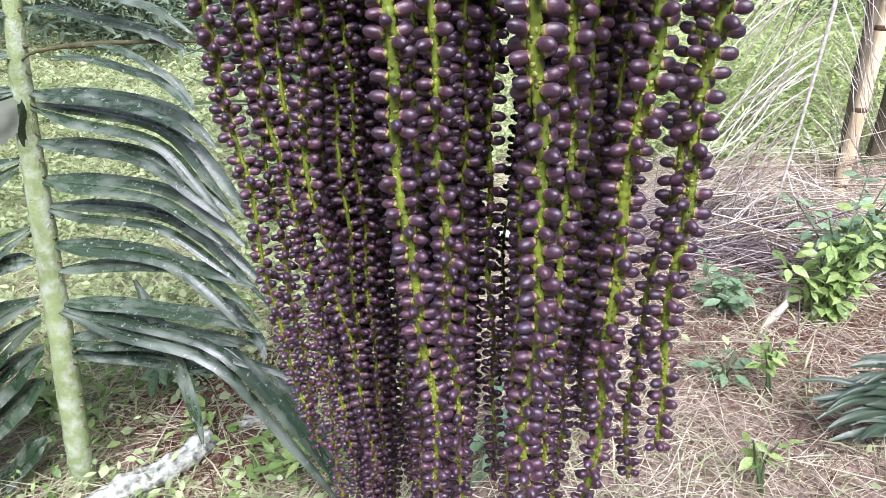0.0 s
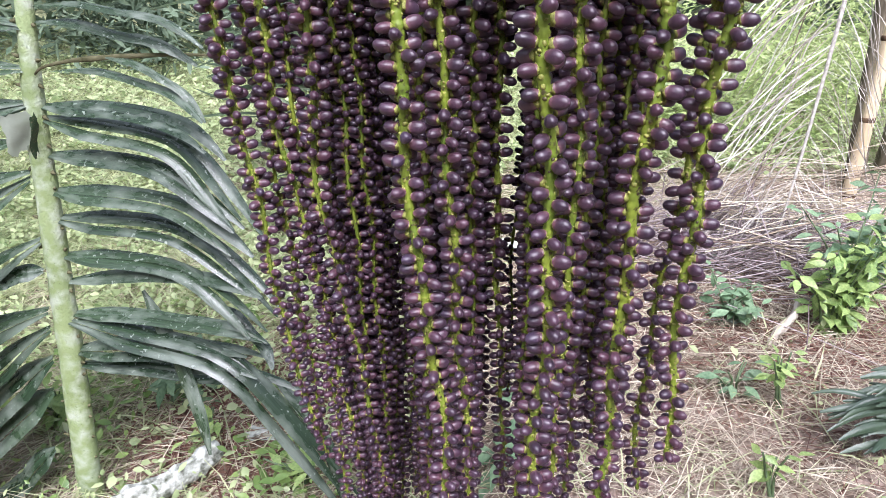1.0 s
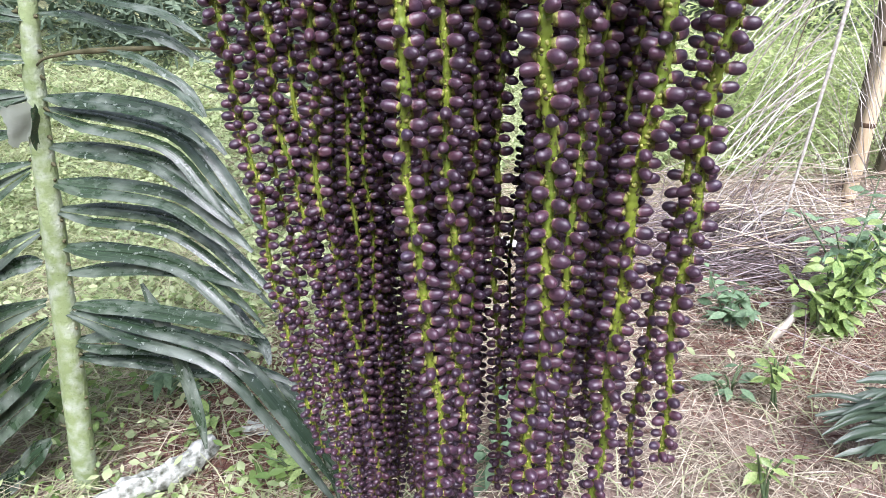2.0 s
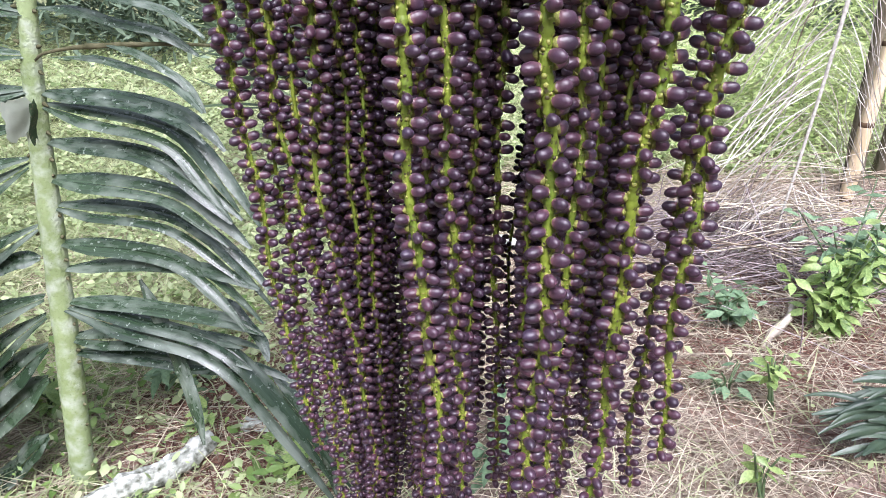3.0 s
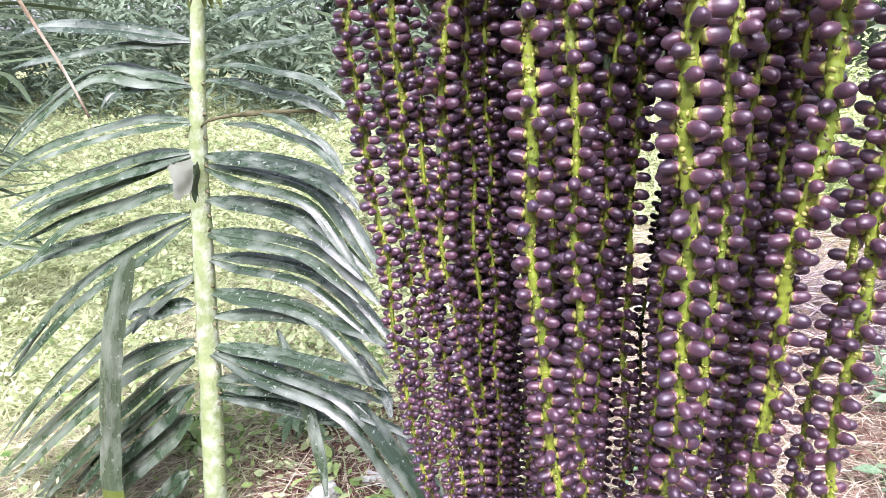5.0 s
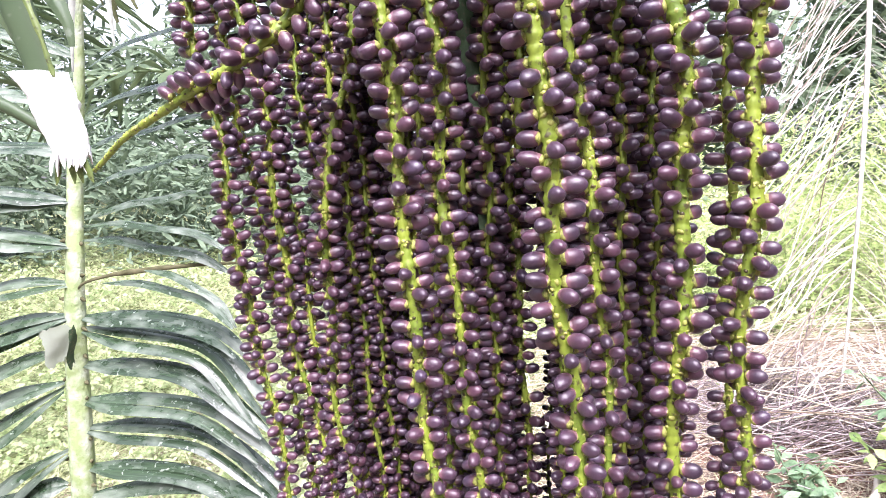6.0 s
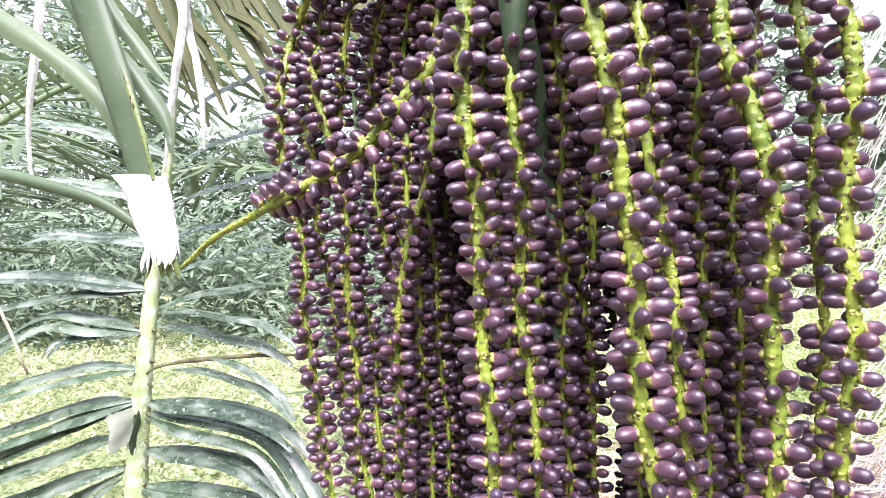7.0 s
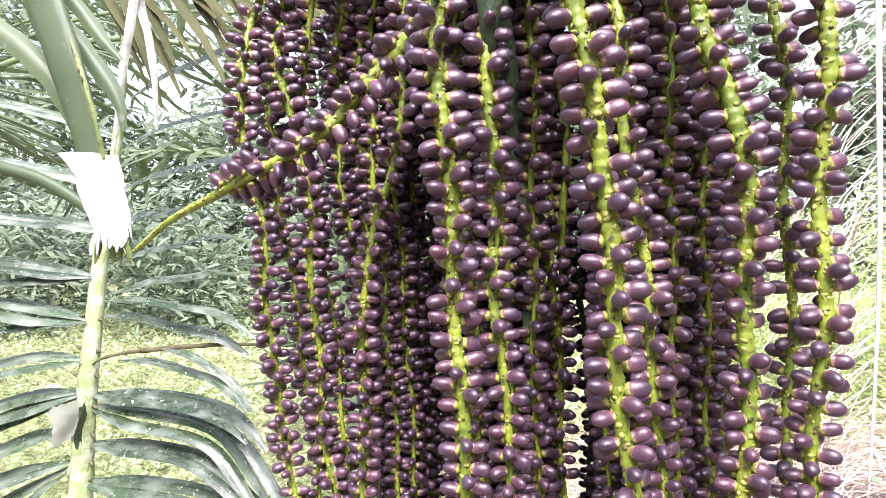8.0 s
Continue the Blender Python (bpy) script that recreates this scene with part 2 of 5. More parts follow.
def smooth_line(points, count):
    """A smooth line through the points, in even steps of its length."""
    p = np.array(points, float)
    p = np.vstack([2 * p[0] - p[1], p, 2 * p[-1] - p[-2]])
    out = []
    for i in range(1, len(p) - 2):
        for u in np.linspace(0, 1, 24, endpoint=i == len(p) - 3):
            a, b, c, d = p[i - 1 : i + 3]
            out.append(0.5 * (2 * b + (c - a) * u + (2 * a - 5 * b + 4 * c - d) * u * u + (3 * b - a - 3 * c + d) * u**3))
    out = np.array(out)
    run = np.r_[0, np.cumsum(np.linalg.norm(np.diff(out, axis=0), axis=1))]
    at = np.linspace(0, run[-1], count)
    return np.stack([np.interp(at, run, out[:, k]) for k in range(3)], 1)


def tube(line, radii, sides=10, flat=1.0, closed=True, rough=0.0, rng=None):
    """Verts and faces of a tube round a line, with one radius for each of its points."""
    line = np.asarray(line, float)
    radii = np.broadcast_to(np.asarray(radii, float), (len(line),))
    along = np.gradient(line, axis=0)
    along /= np.linalg.norm(along, axis=1)[:, None] + 1e-12
    ref = np.array([0.0, 1.0, 0.0]) if abs(along[:, 1]).mean() < 0.8 else np.array([1.0, 0.0, 0.0])
    u = np.cross(along, ref)
    u /= np.linalg.norm(u, axis=1)[:, None]
    v = np.cross(along, u)
    a = np.linspace(0, 2 * np.pi, sides, endpoint=False)
    r = radii[:, None, None] * np.ones((len(line), sides, 1))
    if rough:
        r = r * (1 + rough * (rng.random(r.shape) - 0.5))
    verts = (line[:, None] + r * (np.cos(a)[None, :, None] * u[:, None] + flat * np.sin(a)[None, :, None] * v[:, None])).reshape(-1, 3)
    faces = []
    for i in range(len(line) - 1):
        for j in range(sides):
            k = (j + 1) % sides
            faces.append((i * sides + j, i * sides + k, (i + 1) * sides + k, (i + 1) * sides + j))
    if closed:
        faces.append(tuple(range(sides - 1, -1, -1)))
        faces.append(tuple((len(line) - 1) * sides + j for j in range(sides)))
    return verts, faces


def tube_mesh(name, line, radii, mat, sides=10, flat=1.0, rough=0.0, seed=0):
    v, f = tube(line, radii, sides, flat, True, rough, np.random.default_rng(seed))
    return to_mesh(name, v, f, [mat])


def leaf_strip(line, width, up=(0, 0, 1), fold=0.35, twist=0.0, ragged=0.0, rng=None, across=5, blunt=0.3):
    """A folded strap leaf along a line: verts, faces and uvs."""
    line = np.asarray(line, float)
    k = len(line)
    along = np.gradient(line, axis=0)
    along /= np.linalg.norm(along, axis=1)[:, None]
    s = np.linspace(0, 1, k)
    side = np.cross(along, np.array(up, float))
    side /= np.linalg.norm(side, axis=1)[:, None] + 1e-9
    nrm = np.cross(side, along)
    tw = twist * s
    side, nrm = np.cos(tw)[:, None] * side + np.sin(tw)[:, None] * nrm, np.cos(tw)[:, None] * nrm - np.sin(tw)[:, None] * side
    w = width * np.clip(s / 0.18, 0.12, 1) ** 0.7 * np.clip((1.02 - s) / blunt, 0, 1) ** 0.6
    if ragged:
        w = w * (1 - ragged * rng.random(k) * (s > 0.4))
    q = np.linspace(-1, 1, across)
    verts = line[:, None] + 0.5 * w[:, None, None] * (q[None, :, None] * side[:, None] - fold * np.abs(q)[None, :, None] * nrm[:, None])
    uvs = np.stack(np.broadcast_arrays(s[:, None], (q[None] + 1) / 2), -1).reshape(-1, 2)
    faces = [(i * across + j, i * across + j + 1, (i + 1) * across + j + 1, (i + 1) * across + j) for i in range(k - 1) for j in range(across - 1)]
    return verts.reshape(-1, 3), faces, uvs


def scatter(name, template, faces, places, ways, ups, scales, mats, index=None, uvs=None):
    """One mesh of many copies of a small template, x along ways."""
    template = np.asarray(template, float)
    x = ways / np.linalg.norm(ways, axis=1)[:, None]
    y = np.cross(ups, x)
    y /= np.linalg.norm(y, axis=1)[:, None] + 1e-9
    z = np.cross(x, y)
    scales = np.asarray(scales, float)
    if scales.ndim == 1:
        scales = np.repeat(scales[:, None], 3, 1)
    t = template[None] * scales[:, None]
    verts = places[:, None] + t[..., :1] * x[:, None] + t[..., 1:2] * y[:, None] + t[..., 2:] * z[:, None]
    n, k = len(places), len(template)
    all_faces = [tuple(v + i * k for v in f) for i in range(n) for f in faces]
    return to_mesh(name, verts.reshape(-1, 3), all_faces, mats, None if index is None else np.tile(index, n), None if uvs is None else np.tile(uvs, (n, 1)))


# small templates: an oval leaf, a grass blade and a straw
OVAL = [(0, 0, 0), (0.25, 0.20, 0.03), (0.6, 0.24, 0.03), (1, 0, -0.08), (0.6, -0.24, 0.03), (0.25, -0.20, 0.03), (0.3, 0, -0.02), (0.65, 0, -0.03)]
OVAL_F = [(0, 6, 1), (6, 7, 2, 1), (7, 3, 2), (0, 5, 6), (5, 4, 7, 6), (4, 3, 7)]
LEAF = [(0, 0, 0), (0.14, 0.10, 0.035), (0.34, 0.21, 0.06), (0.58, 0.20, 0.045), (0.82, 0.09, -0.01), (1, 0, -0.10), (0.82, -0.09, -0.01), (0.58, -0.20, 0.045), (0.34, -0.21, 0.06), (0.14, -0.10, 0.035), (0.14, 0, 0.015), (0.34, 0, 0.02), (0.58, 0, 0.0), (0.82, 0, -0.045)]
LEAF_F = [(0, 10, 1), (10, 11, 2, 1), (11, 12, 3, 2), (12, 13, 4, 3), (13, 5, 4), (0, 9, 10), (9, 8, 11, 10), (8, 7, 12, 11), (7, 6, 13, 12), (6, 5, 13)]
BLADE = [(0, 0.02, 0), (0, -0.02, 0), (0.5, -0.018, 0.0), (0.5, 0.018, 0.0), (1, 0, -0.22)]
BLADE_F = [(0, 1, 2, 3), (3, 2, 4)]
STICK = [(0, 0.006, 0), (0, -0.005, 0.004), (0, -0.005, -0.004), (0.5, 0.006, 0.02), (0.5, -0.005, 0.024), (0.5, -0.005, 0.016), (1, 0.004, 0), (1, -0.003, 0.003), (1, -0.003, -0.003)]
STICK_F = [(0, 1, 4, 3), (1, 2, 5, 4), (2, 0, 3, 5), (3, 4, 7, 6), (4, 5, 8, 7), (5, 3, 6, 8)]


# ---- ground ----
def ground_height(x, y):
    x, y = np.asarray(x, float), np.asarray(y, float)
    rise = 0.11 * np.clip(y - 4.5, 0, 14) + 0.02 * np.clip(np.abs(x) - 3, 0, 20)
    return rise + 0.03 * np.sin(x * 2.1 + 0.7) * np.sin(y * 1.7) + 0.02 * np.sin(x * 5.3 + y * 3.1)


def build_ground():
    near = np.r_[np.arange(-12, 12.01, 0.2)]
    xs = np.r_[-900, -300, -100, -45, -24, near, 24, 45, 100, 300, 900]
    ys = np.r_[-900, -300, -100, -40, -15, np.arange(-6, 20.01, 0.2), 40, 100, 300, 900]
    gx, gy = np.meshgrid(xs, ys)
    gz = ground_height(gx, gy)
    w = len(xs)
    faces = [(j * w + i, j * w + i + 1, (j + 1) * w + i + 1, (j + 1) * w + i) for j in range(len(ys) - 1) for i in range(w - 1)]
    me = to_mesh("ground", np.stack([gx, gy, gz], -1).reshape(-1, 3), faces, [LITTER])
    tagged(new("ground", me), "brown soil with dry litter under a palm", "ground", kind="structure")


build_ground()


def spread(rng, n, x0, x1, y0, y1, keep=None):
    x, y = rng.uniform(x0, x1, n), rng.uniform(y0, y1, n)
    if keep is not None:
        k = keep(x, y)
        x, y = x[k], y[k]
    return x, y


def patchy(x, y, scale, cut, seed=0.0):
    return np.array([noise.noise(Vector((a * scale, b * scale, seed))) for a, b in zip(x, y)]) > cut


def stuff(name, mesh, label, category):
    return tagged(new(name, mesh), label, category, kind="stuff")


def dry_side(x, y):
    """The dry strip of litter on the right of the palm."""
    return (x > -0.3 + 0.1 * y) & (y < 5.2)


def build_cover():
    rng = np.random.default_rng(4)
    # straw lying on the ground
    x, y = spread(rng, 34000, -2.4, 3.6, 1.0, 5.4)
    z = ground_height(x, y) + rng.uniform(0.005, 0.05, len(x))
    a = rng.normal(0.6, 0.9, len(x))
    way = np.stack([np.cos(a), np.sin(a), rng.normal(0, 0.12, len(x))], 1)
    up = rng.normal(0, 0.3, (len(x), 3)) + (0, 0, 1)
    size = np.stack([0.05 + 0.33 * rng.random(len(x)) ** 2.2, rng.uniform(0.12, 0.42, len(x)), rng.uniform(0.12, 0.42, len(x))], 1)
    # long pale straws across the foot of the dead frond
    n = 90
    lx, ly = rng.uniform(0.9, 2.0, n), rng.uniform(3.3, 4.1, n)
    x, y, z = np.r_[x, lx], np.r_[y, ly], np.r_[z, ground_height(lx, ly) + rng.uniform(0.05, 0.55, n)]
    way = np.vstack([way, np.stack([np.ones(n), rng.normal(0, 0.4, n), rng.normal(0, 0.22, n)], 1)])
    up = np.vstack([up, rng.normal(0, 0.3, (n, 3)) + (0, 0, 1)])
    size = np.vstack([size, np.stack([rng.uniform(0.6, 1.3, n), rng.uniform(0.5, 1.0, n), rng.uniform(0.5, 1.0, n)], 1)])
    stuff("straw_litter", scatter("straw_litter", STICK, STICK_F, np.stack([x, y, z], 1), way, up, size, [STRAW]), "dry straw and leaf strips scattered over the soil", "straw")
    # heap of grey twigs at the foot of the dead frond
    n = 800
    x, y = rng.normal(1.50, 0.48, n), rng.normal(3.65, 0.34, n)
    z = ground_height(x, y) + np.abs(rng.normal(0.06, 0.08, n))
    a = rng.normal(0.4, 0.7, n)
    way = np.stack([np.cos(a), np.sin(a) * 0.6, rng.normal(0.0, 0.28, n)], 1)
    size = np.stack([rng.uniform(0.2, 0.75, n), rng.uniform(0.3, 0.85, n), rng.uniform(0.3, 0.85, n)], 1)
    stuff("twig_heap", scatter("twig_heap", STICK, STICK_F, np.stack([x, y, z], 1), way, rng.normal(0, 0.3, (n, 3)) + (0, 0, 1), size, [TWIGS]), "heap of dry greyish twigs and frond ribs on the ground", "twigs")
    # grass blades, thickest where the slope is open
    def wedge(n):
        y = np.exp(rng.uniform(math.log(1.15), math.log(11.5), n))
        return y * rng.uniform(-1.35, 0.95, n), y

    x, y = wedge(150000)
    k = np.where(dry_side(x, y), rng.random(len(x)) < 0.03, ~((np.abs(x + 0.8) < 0.38) & (np.abs(y - 1.95) < 0.36) & (rng.random(len(x)) < 0.8)) & (patchy(x, y, 1.4, -0.4) | (y > 3.2)) & (rng.random(len(x)) < np.clip(0.5 * (y - 1.3), 0.15, 1)))
    x, y = x[k], y[k]
    a = rng.uniform(0, 2 * np.pi, len(x))
    way = np.stack([np.cos(a), np.sin(a), rng.uniform(0.0, 0.75, len(x))], 1)
    s = rng.uniform(0.06, 0.30, len(x))
    size = np.stack([s * 1.15, 0.06 + 0.05 * y, s], 1)
    stuff("grass", scatter("grass", BLADE, BLADE_F, np.stack([x, y, ground_height(x, y) - 0.005], 1), way, rng.normal(0, 0.2, (len(x), 3)) + (0, 0, 1), size, [GRASS]), "light yellow-green grass growing in uneven tufts", "grass")
    # low broad-leaved herbs: pale on the open slope, greener and fewer near the palm
    x, y = wedge(210000)
    k = np.where(dry_side(x, y), rng.random(len(x)) < 0.003, patchy(x, y, 2.2, -0.2, 3.0) & (rng.random(len(x)) < np.clip(0.42 * (y - 1.75), 0.03, 1)))
    x, y = x[k], y[k]
    h = rng.uniform(0.01, 0.16, len(x))
    a = rng.uniform(0, 2 * np.pi, len(x))
    way = np.stack([np.cos(a), np.sin(a), rng.normal(0.05, 0.45, len(x))], 1)
    s = (0.014 + 0.040 * rng.random(len(x)) ** 1.5) * np.clip(0.7 + 0.12 * y, 0.8, 1.5)
    size = np.stack([s, s * rng.uniform(0.7, 1.5, len(x)), s], 1)
    up = rng.normal(0, 0.5, (len(x), 3)) + (0, -0.2, 1)
    p = np.stack([x, y, ground_height(x, y) + h], 1)
    stuff("herbs", scatter("herbs", OVAL, OVAL_F, p, way, up, size, [HERB]), "low bright green weeds covering the slope", "weeds")
    n = 2600
    x, y = rng.uniform(-2.3, -0.2, n), rng.uniform(1.2, 2.7, n)
    k = patchy(x, y, 2.6, 0.05, 8.0)
    x, y = x[k], y[k]
    a = rng.uniform(0, 2 * np.pi, len(x))
    way = np.stack([np.cos(a), np.sin(a), rng.normal(-0.05, 0.4, len(x))], 1)
    p = np.stack([x, y, ground_height(x, y) + rng.uniform(0.01, 0.13, len(x))], 1)
    stuff("herbs", scatter("herbs", LEAF, LEAF_F, p, way, rng.normal(0, 0.45, (len(x), 3)) + (0, -0.2, 1), 0.018 + 0.05 * rng.random(len(x)) ** 2, [NEAR_HERB]), "small green weeds among the straw under the frond", "weeds")


build_cover()


# ---- the fruit cluster ----
def fruit_template(rings, sides):
    """An oblong fruit along x, 1 long and 0.6 thick, with a short pale calyx at its foot."""
    profile = [(0.0, 0.12), (0.07, 0.205), (0.175, 0.252), (0.185, 0.238), (0.32, 0.284), (0.52, 0.302), (0.71, 0.280), (0.85, 0.222), (0.94, 0.140), (0.985, 0.065)]
    if rings < 10:
        profile = [profile[i] for i in (0, 2, 4, 6, 7, 8)]
    verts, faces, index = [], [], []
    for u, r in profile:
        for j in range(sides):
            a = 2 * math.pi * j / sides
            three = 1 + 0.07 * math.cos(3 * a) * min(1, 3 * u)
            lobe = 0.05 * math.cos(3 * a + 0.5) if u == 0.175 else 0.0
            verts.append((u + lobe, r * three * math.cos(a), r * three * math.sin(a)))
    verts.append((1.0, 0, 0))
    last = len(profile) - 1
    calyx = 2 if rings >= 10 else 1
    for i in range(last):
        for j in range(sides):
            k = (j + 1) % sides
            faces.append((i * sides + j, i * sides + k, (i + 1) * sides + k, (i + 1) * sides + j))
            index.append(1 if i < calyx else 0)
    for j in range(sides):
        faces.append((last * sides + j, last * sides + (j + 1) % sides, len(verts) - 1))
        index.append(0)
    return np.array(verts), faces, index


def bead(rings=5, sides=7):
    v = [(math.cos(math.pi * (i + 0.5) / rings), math.sin(math.pi * (i + 0.5) / rings) * math.cos(2 * math.pi * j / sides), math.sin(math.pi * (i + 0.5) / rings) * math.sin(2 * math.pi * j / sides)) for i in range(rings) for j in range(sides)]
    f = [(i * sides + j, i * sides + (j + 1) % sides, (i + 1) * sides + (j + 1) % sides, (i + 1) * sides + j) for i in range(rings - 1) for j in range(sides)]
    return v, f + [tuple(range(sides - 1, -1, -1)), tuple((rings - 1) * sides + j for j in range(sides))]


SCAR, SCAR_F = bead()
FINE, FINE_F, FINE_I = fruit_template(10, 12)
PLAIN, PLAIN_F, PLAIN_I = fruit_template(6, 8)
FRUIT_MESH = to_mesh("fruit", FINE, FINE_F, [FRUIT_ONE, CALYX], FINE_I, FINE[:, :2])

cluster = thing("palm_fruit_cluster", "hanging cluster of green strands packed with dark purple oval fruits", "palm fruit", (0, 0.72, 0.95))
CLUSTER_INV = Matrix.Translation((0, -0.72, -0.95))


def cluster_part(name, mesh, parent, label="", kind=""):
    ob = new(name, mesh)
    ob.parent = parent
    if parent == cluster:
        ob.matrix_parent_inverse = CLUSTER_INV
    return tagged(ob, label=label, kind=kind)


def frame_of(way, up):
    x = Vector(way).normalized()
    y = Vector(up).cross(x).normalized()
    return Matrix((x, y, x.cross(y))).transposed()


def knobbly(line, radii, seed, fine):
    """The strand's stalk: swollen at each pair of fruits, pinched between."""
    n = 3 * len(line)
    at = np.linspace(0, len(line) - 1, n)
    full = np.stack([np.interp(at, np.arange(len(line)), line[:, k]) for k in range(3)], 1)
    r = np.interp(at, np.arange(len(line)), radii) * (1 + 0.12 * np.cos(2 * np.pi * at) + 0.10 * np.sin(1.7 * at + seed) * np.sin(0.61 * at))
    return tube_mesh("strand", full if fine else line, r if fine else radii, STALK, 9 if fine else 6, 0.9, 0.18, seed)


def strand(points, size, seed, thick=0.0056, single=None, fine=True, step=0.0090, tip=0.60, bare=0.0, fruit_end=1.0, lean=0.0, gaps=0.32):
    """A strand from its top down. size: a fruit's length; single: the heights between which each fruit is an object of its own."""
    rng = np.random.default_rng(seed)
    rough = smooth_line(points, 40)
    length = np.linalg.norm(np.diff(rough, axis=0), axis=1).sum()
    # nodes stand closer towards the tip
    runs = [0.0]
    while runs[-1] < length:
        runs.append(runs[-1] + step * (1.10 - 0.28 * runs[-1] / length))
    s = np.array(runs) / runs[-1]
    count = len(s)
    even = smooth_line(points, 400)
    line = np.stack([np.interp(s, np.linspace(0, 1, 400), even[:, k]) for k in range(3)], 1)
    line[:, 0] += 0.0025 * np.sin(s * length * 34 + seed)
    line[:, 1] += 0.0025 * np.cos(s * length * 29 + seed * 2)
    radii = thick * (1.05 - 0.66 * s)
    ob = cluster_part("strand", knobbly(line, radii, seed, fine), cluster)
    along = np.gradient(line, axis=0)
    along /= np.linalg.norm(along, axis=1)[:, None]
    places, ways, sizes, singles = [], [], [], []
    turn = rng.normal(0, 0.18)
    for i in range(count):
        if s[i] < bare or s[i] > fruit_end:
            continue
        ref = np.array([0.0, 1.0, 0.0])
        u = np.cross(along[i], ref)
        u /= np.linalg.norm(u)
        v = np.cross(along[i], u)
        flank = i % 2 == 0
        spin = turn + 0.5 * math.sin(i * 0.11 + seed)
        for half in (0, 1):
            if rng.random() < (0.05 if flank else gaps * (1.15 - 0.7 * s[i])):
                continue
            a = spin + half * np.pi + (rng.normal(0, 0.17) if flank else np.pi / 2 + (1 if i % 4 == 1 else -1) * rng.uniform(0.1, 0.9) * (1.05 - 0.5 * s[i]))
            out = np.cos(a) * u + np.sin(a) * v
            way = out + along[i] * rng.normal(lean - 0.02, 0.16)
            L = 0.83 * size * (1.0 - (1 - tip) * s[i] ** 1.6) * rng.uniform(0.86, 1.1)
            girth = 1.05 * L ** 0.85 * (0.90 * size) ** 0.15 * rng.uniform(0.93, 1.08)
            p = line[i] + out * radii[i] * 0.78 + along[i] * rng.normal(0, 0.0009)
            if single and single[0] < p[2] < single[1]:
                singles.append((p, way, L, girth))
            else:
                places.append(p)
                ways.append(way)
                sizes.append((L, girth, girth))
    if fine:
        # swollen scars of the bracts between the fruits, and the dark pits of lost flowers
        for name, label, share, bulge, fat, mat in (("scar_row", "yellow scars", 2.8, 0.76, 0.38, CALYX), ("pit_row", "dark brown pits", 1.6, 0.84, 0.27, PIT)):
            k = ((count - 1) * rng.random(int(count * share)) ** 0.75).astype(int)
            a = rng.uniform(0, 2 * np.pi, len(k))
            out = np.stack([np.cos(a), np.sin(a), 0 * a], 1)
            size3 = np.stack([rng.uniform(0.5, 1.3, len(k)), rng.uniform(0.7, 1.6, len(k)), rng.uniform(0.7, 1.1, len(k))], 1) * (fat * radii[k])[:, None]
            me = scatter("scar", SCAR, SCAR_F, line[k] + out * (radii[k] * bulge)[:, None] + along[k] * rng.uniform(0, step, len(k))[:, None], np.tile((0.0, 0.0, 1.0), (len(k), 1)) + rng.normal(0, 0.3, (len(k), 3)), out, size3, [mat])
            part(name, me, ob, label, "stuff")
    for p, way, L, girth in singles:
        fruit = new("fruit", FRUIT_MESH)
        fruit.parent = ob
        fruit.matrix_basis = Matrix.Translation(p) @ frame_of(way, (0.1, 0.2, 1)).to_4x4() @ Matrix.Diagonal((L, girth, girth, 1))
    if places:
        tpl = (FINE, FINE_F, FINE_I) if fine else (PLAIN, PLAIN_F, PLAIN_I)
        me = scatter("fruit_row", tpl[0], tpl[1], np.array(places), np.array(ways), np.tile((0.1, 0.2, 1.0), (len(places), 1)), np.array(sizes), [FRUIT_MANY, CALYX], tpl[2], tpl[0][:, :2])
        part("fruit_row", me, ob, kind="stuff")
    return ob


def front(y, xz, size, seed, **more):
    """A strand on the near side: it hangs in the plane y, and arches over to the peduncle above."""
    pts = [(x, y, z) for x, z in xz]
    x, z = xz[0]
    pts = [(0.25 * x - 0.01, 0.72, 2.02), (0.62 * x, 0.5 * (y + 0.70), 1.99), (0.92 * x, y + 0.02, 1.90)] + pts
    return strand(pts, size, seed, **more)


HIGH, LOW = 1.84, 1.10  # between these heights each fruit of a near strand is an object
ONE = dict(single=(LOW, HIGH))
front(0.83, [(-0.324, 1.794), (-0.302, 1.615), (-0.290, 1.424), (-0.267, 1.271), (-0.253, 1.105), (-0.219, 0.888)], 0.0255, 1, **ONE)
front(0.84, [(-0.282, 1.823), (-0.249, 1.694), (-0.241, 1.487), (-0.230, 1.327), (-0.197, 1.150), (-0.176, 0.978), (-0.155, 0.818)], 0.0265, 2, **ONE)
front(0.80, [(-0.117, 1.796), (-0.129, 1.681), (-0.165, 1.577), (-0.176, 1.396), (-0.174, 1.253), (-0.148, 1.112), (-0.121, 0.905), (-0.111, 0.81)], 0.0265, 3, **ONE)
front(0.595, [(-0.054, 1.77), (-0.050, 1.65), (-0.046, 1.53), (-0.043, 1.40), (-0.033, 1.28), (-0.016, 1.15), (-0.008, 1.07), (-0.003, 0.86)], 0.0250, 5, thick=0.0072, **ONE)
front(0.62, [(-0.014, 1.76), (-0.014, 1.64), (-0.014, 1.52), (-0.008, 1.42), (0.001, 1.28), (0.009, 1.14), (0.019, 1.01), (0.026, 0.85)], 0.0235, 6, **ONE)
front(0.54, [(0.047, 1.756), (0.063, 1.69), (0.069, 1.58), (0.074, 1.46), (0.081, 1.38), (0.087, 1.29), (0.086, 1.19), (0.082, 1.10), (0.090, 1.00), (0.094, 0.85)], 0.0262, 8, thick=0.0078, **ONE)
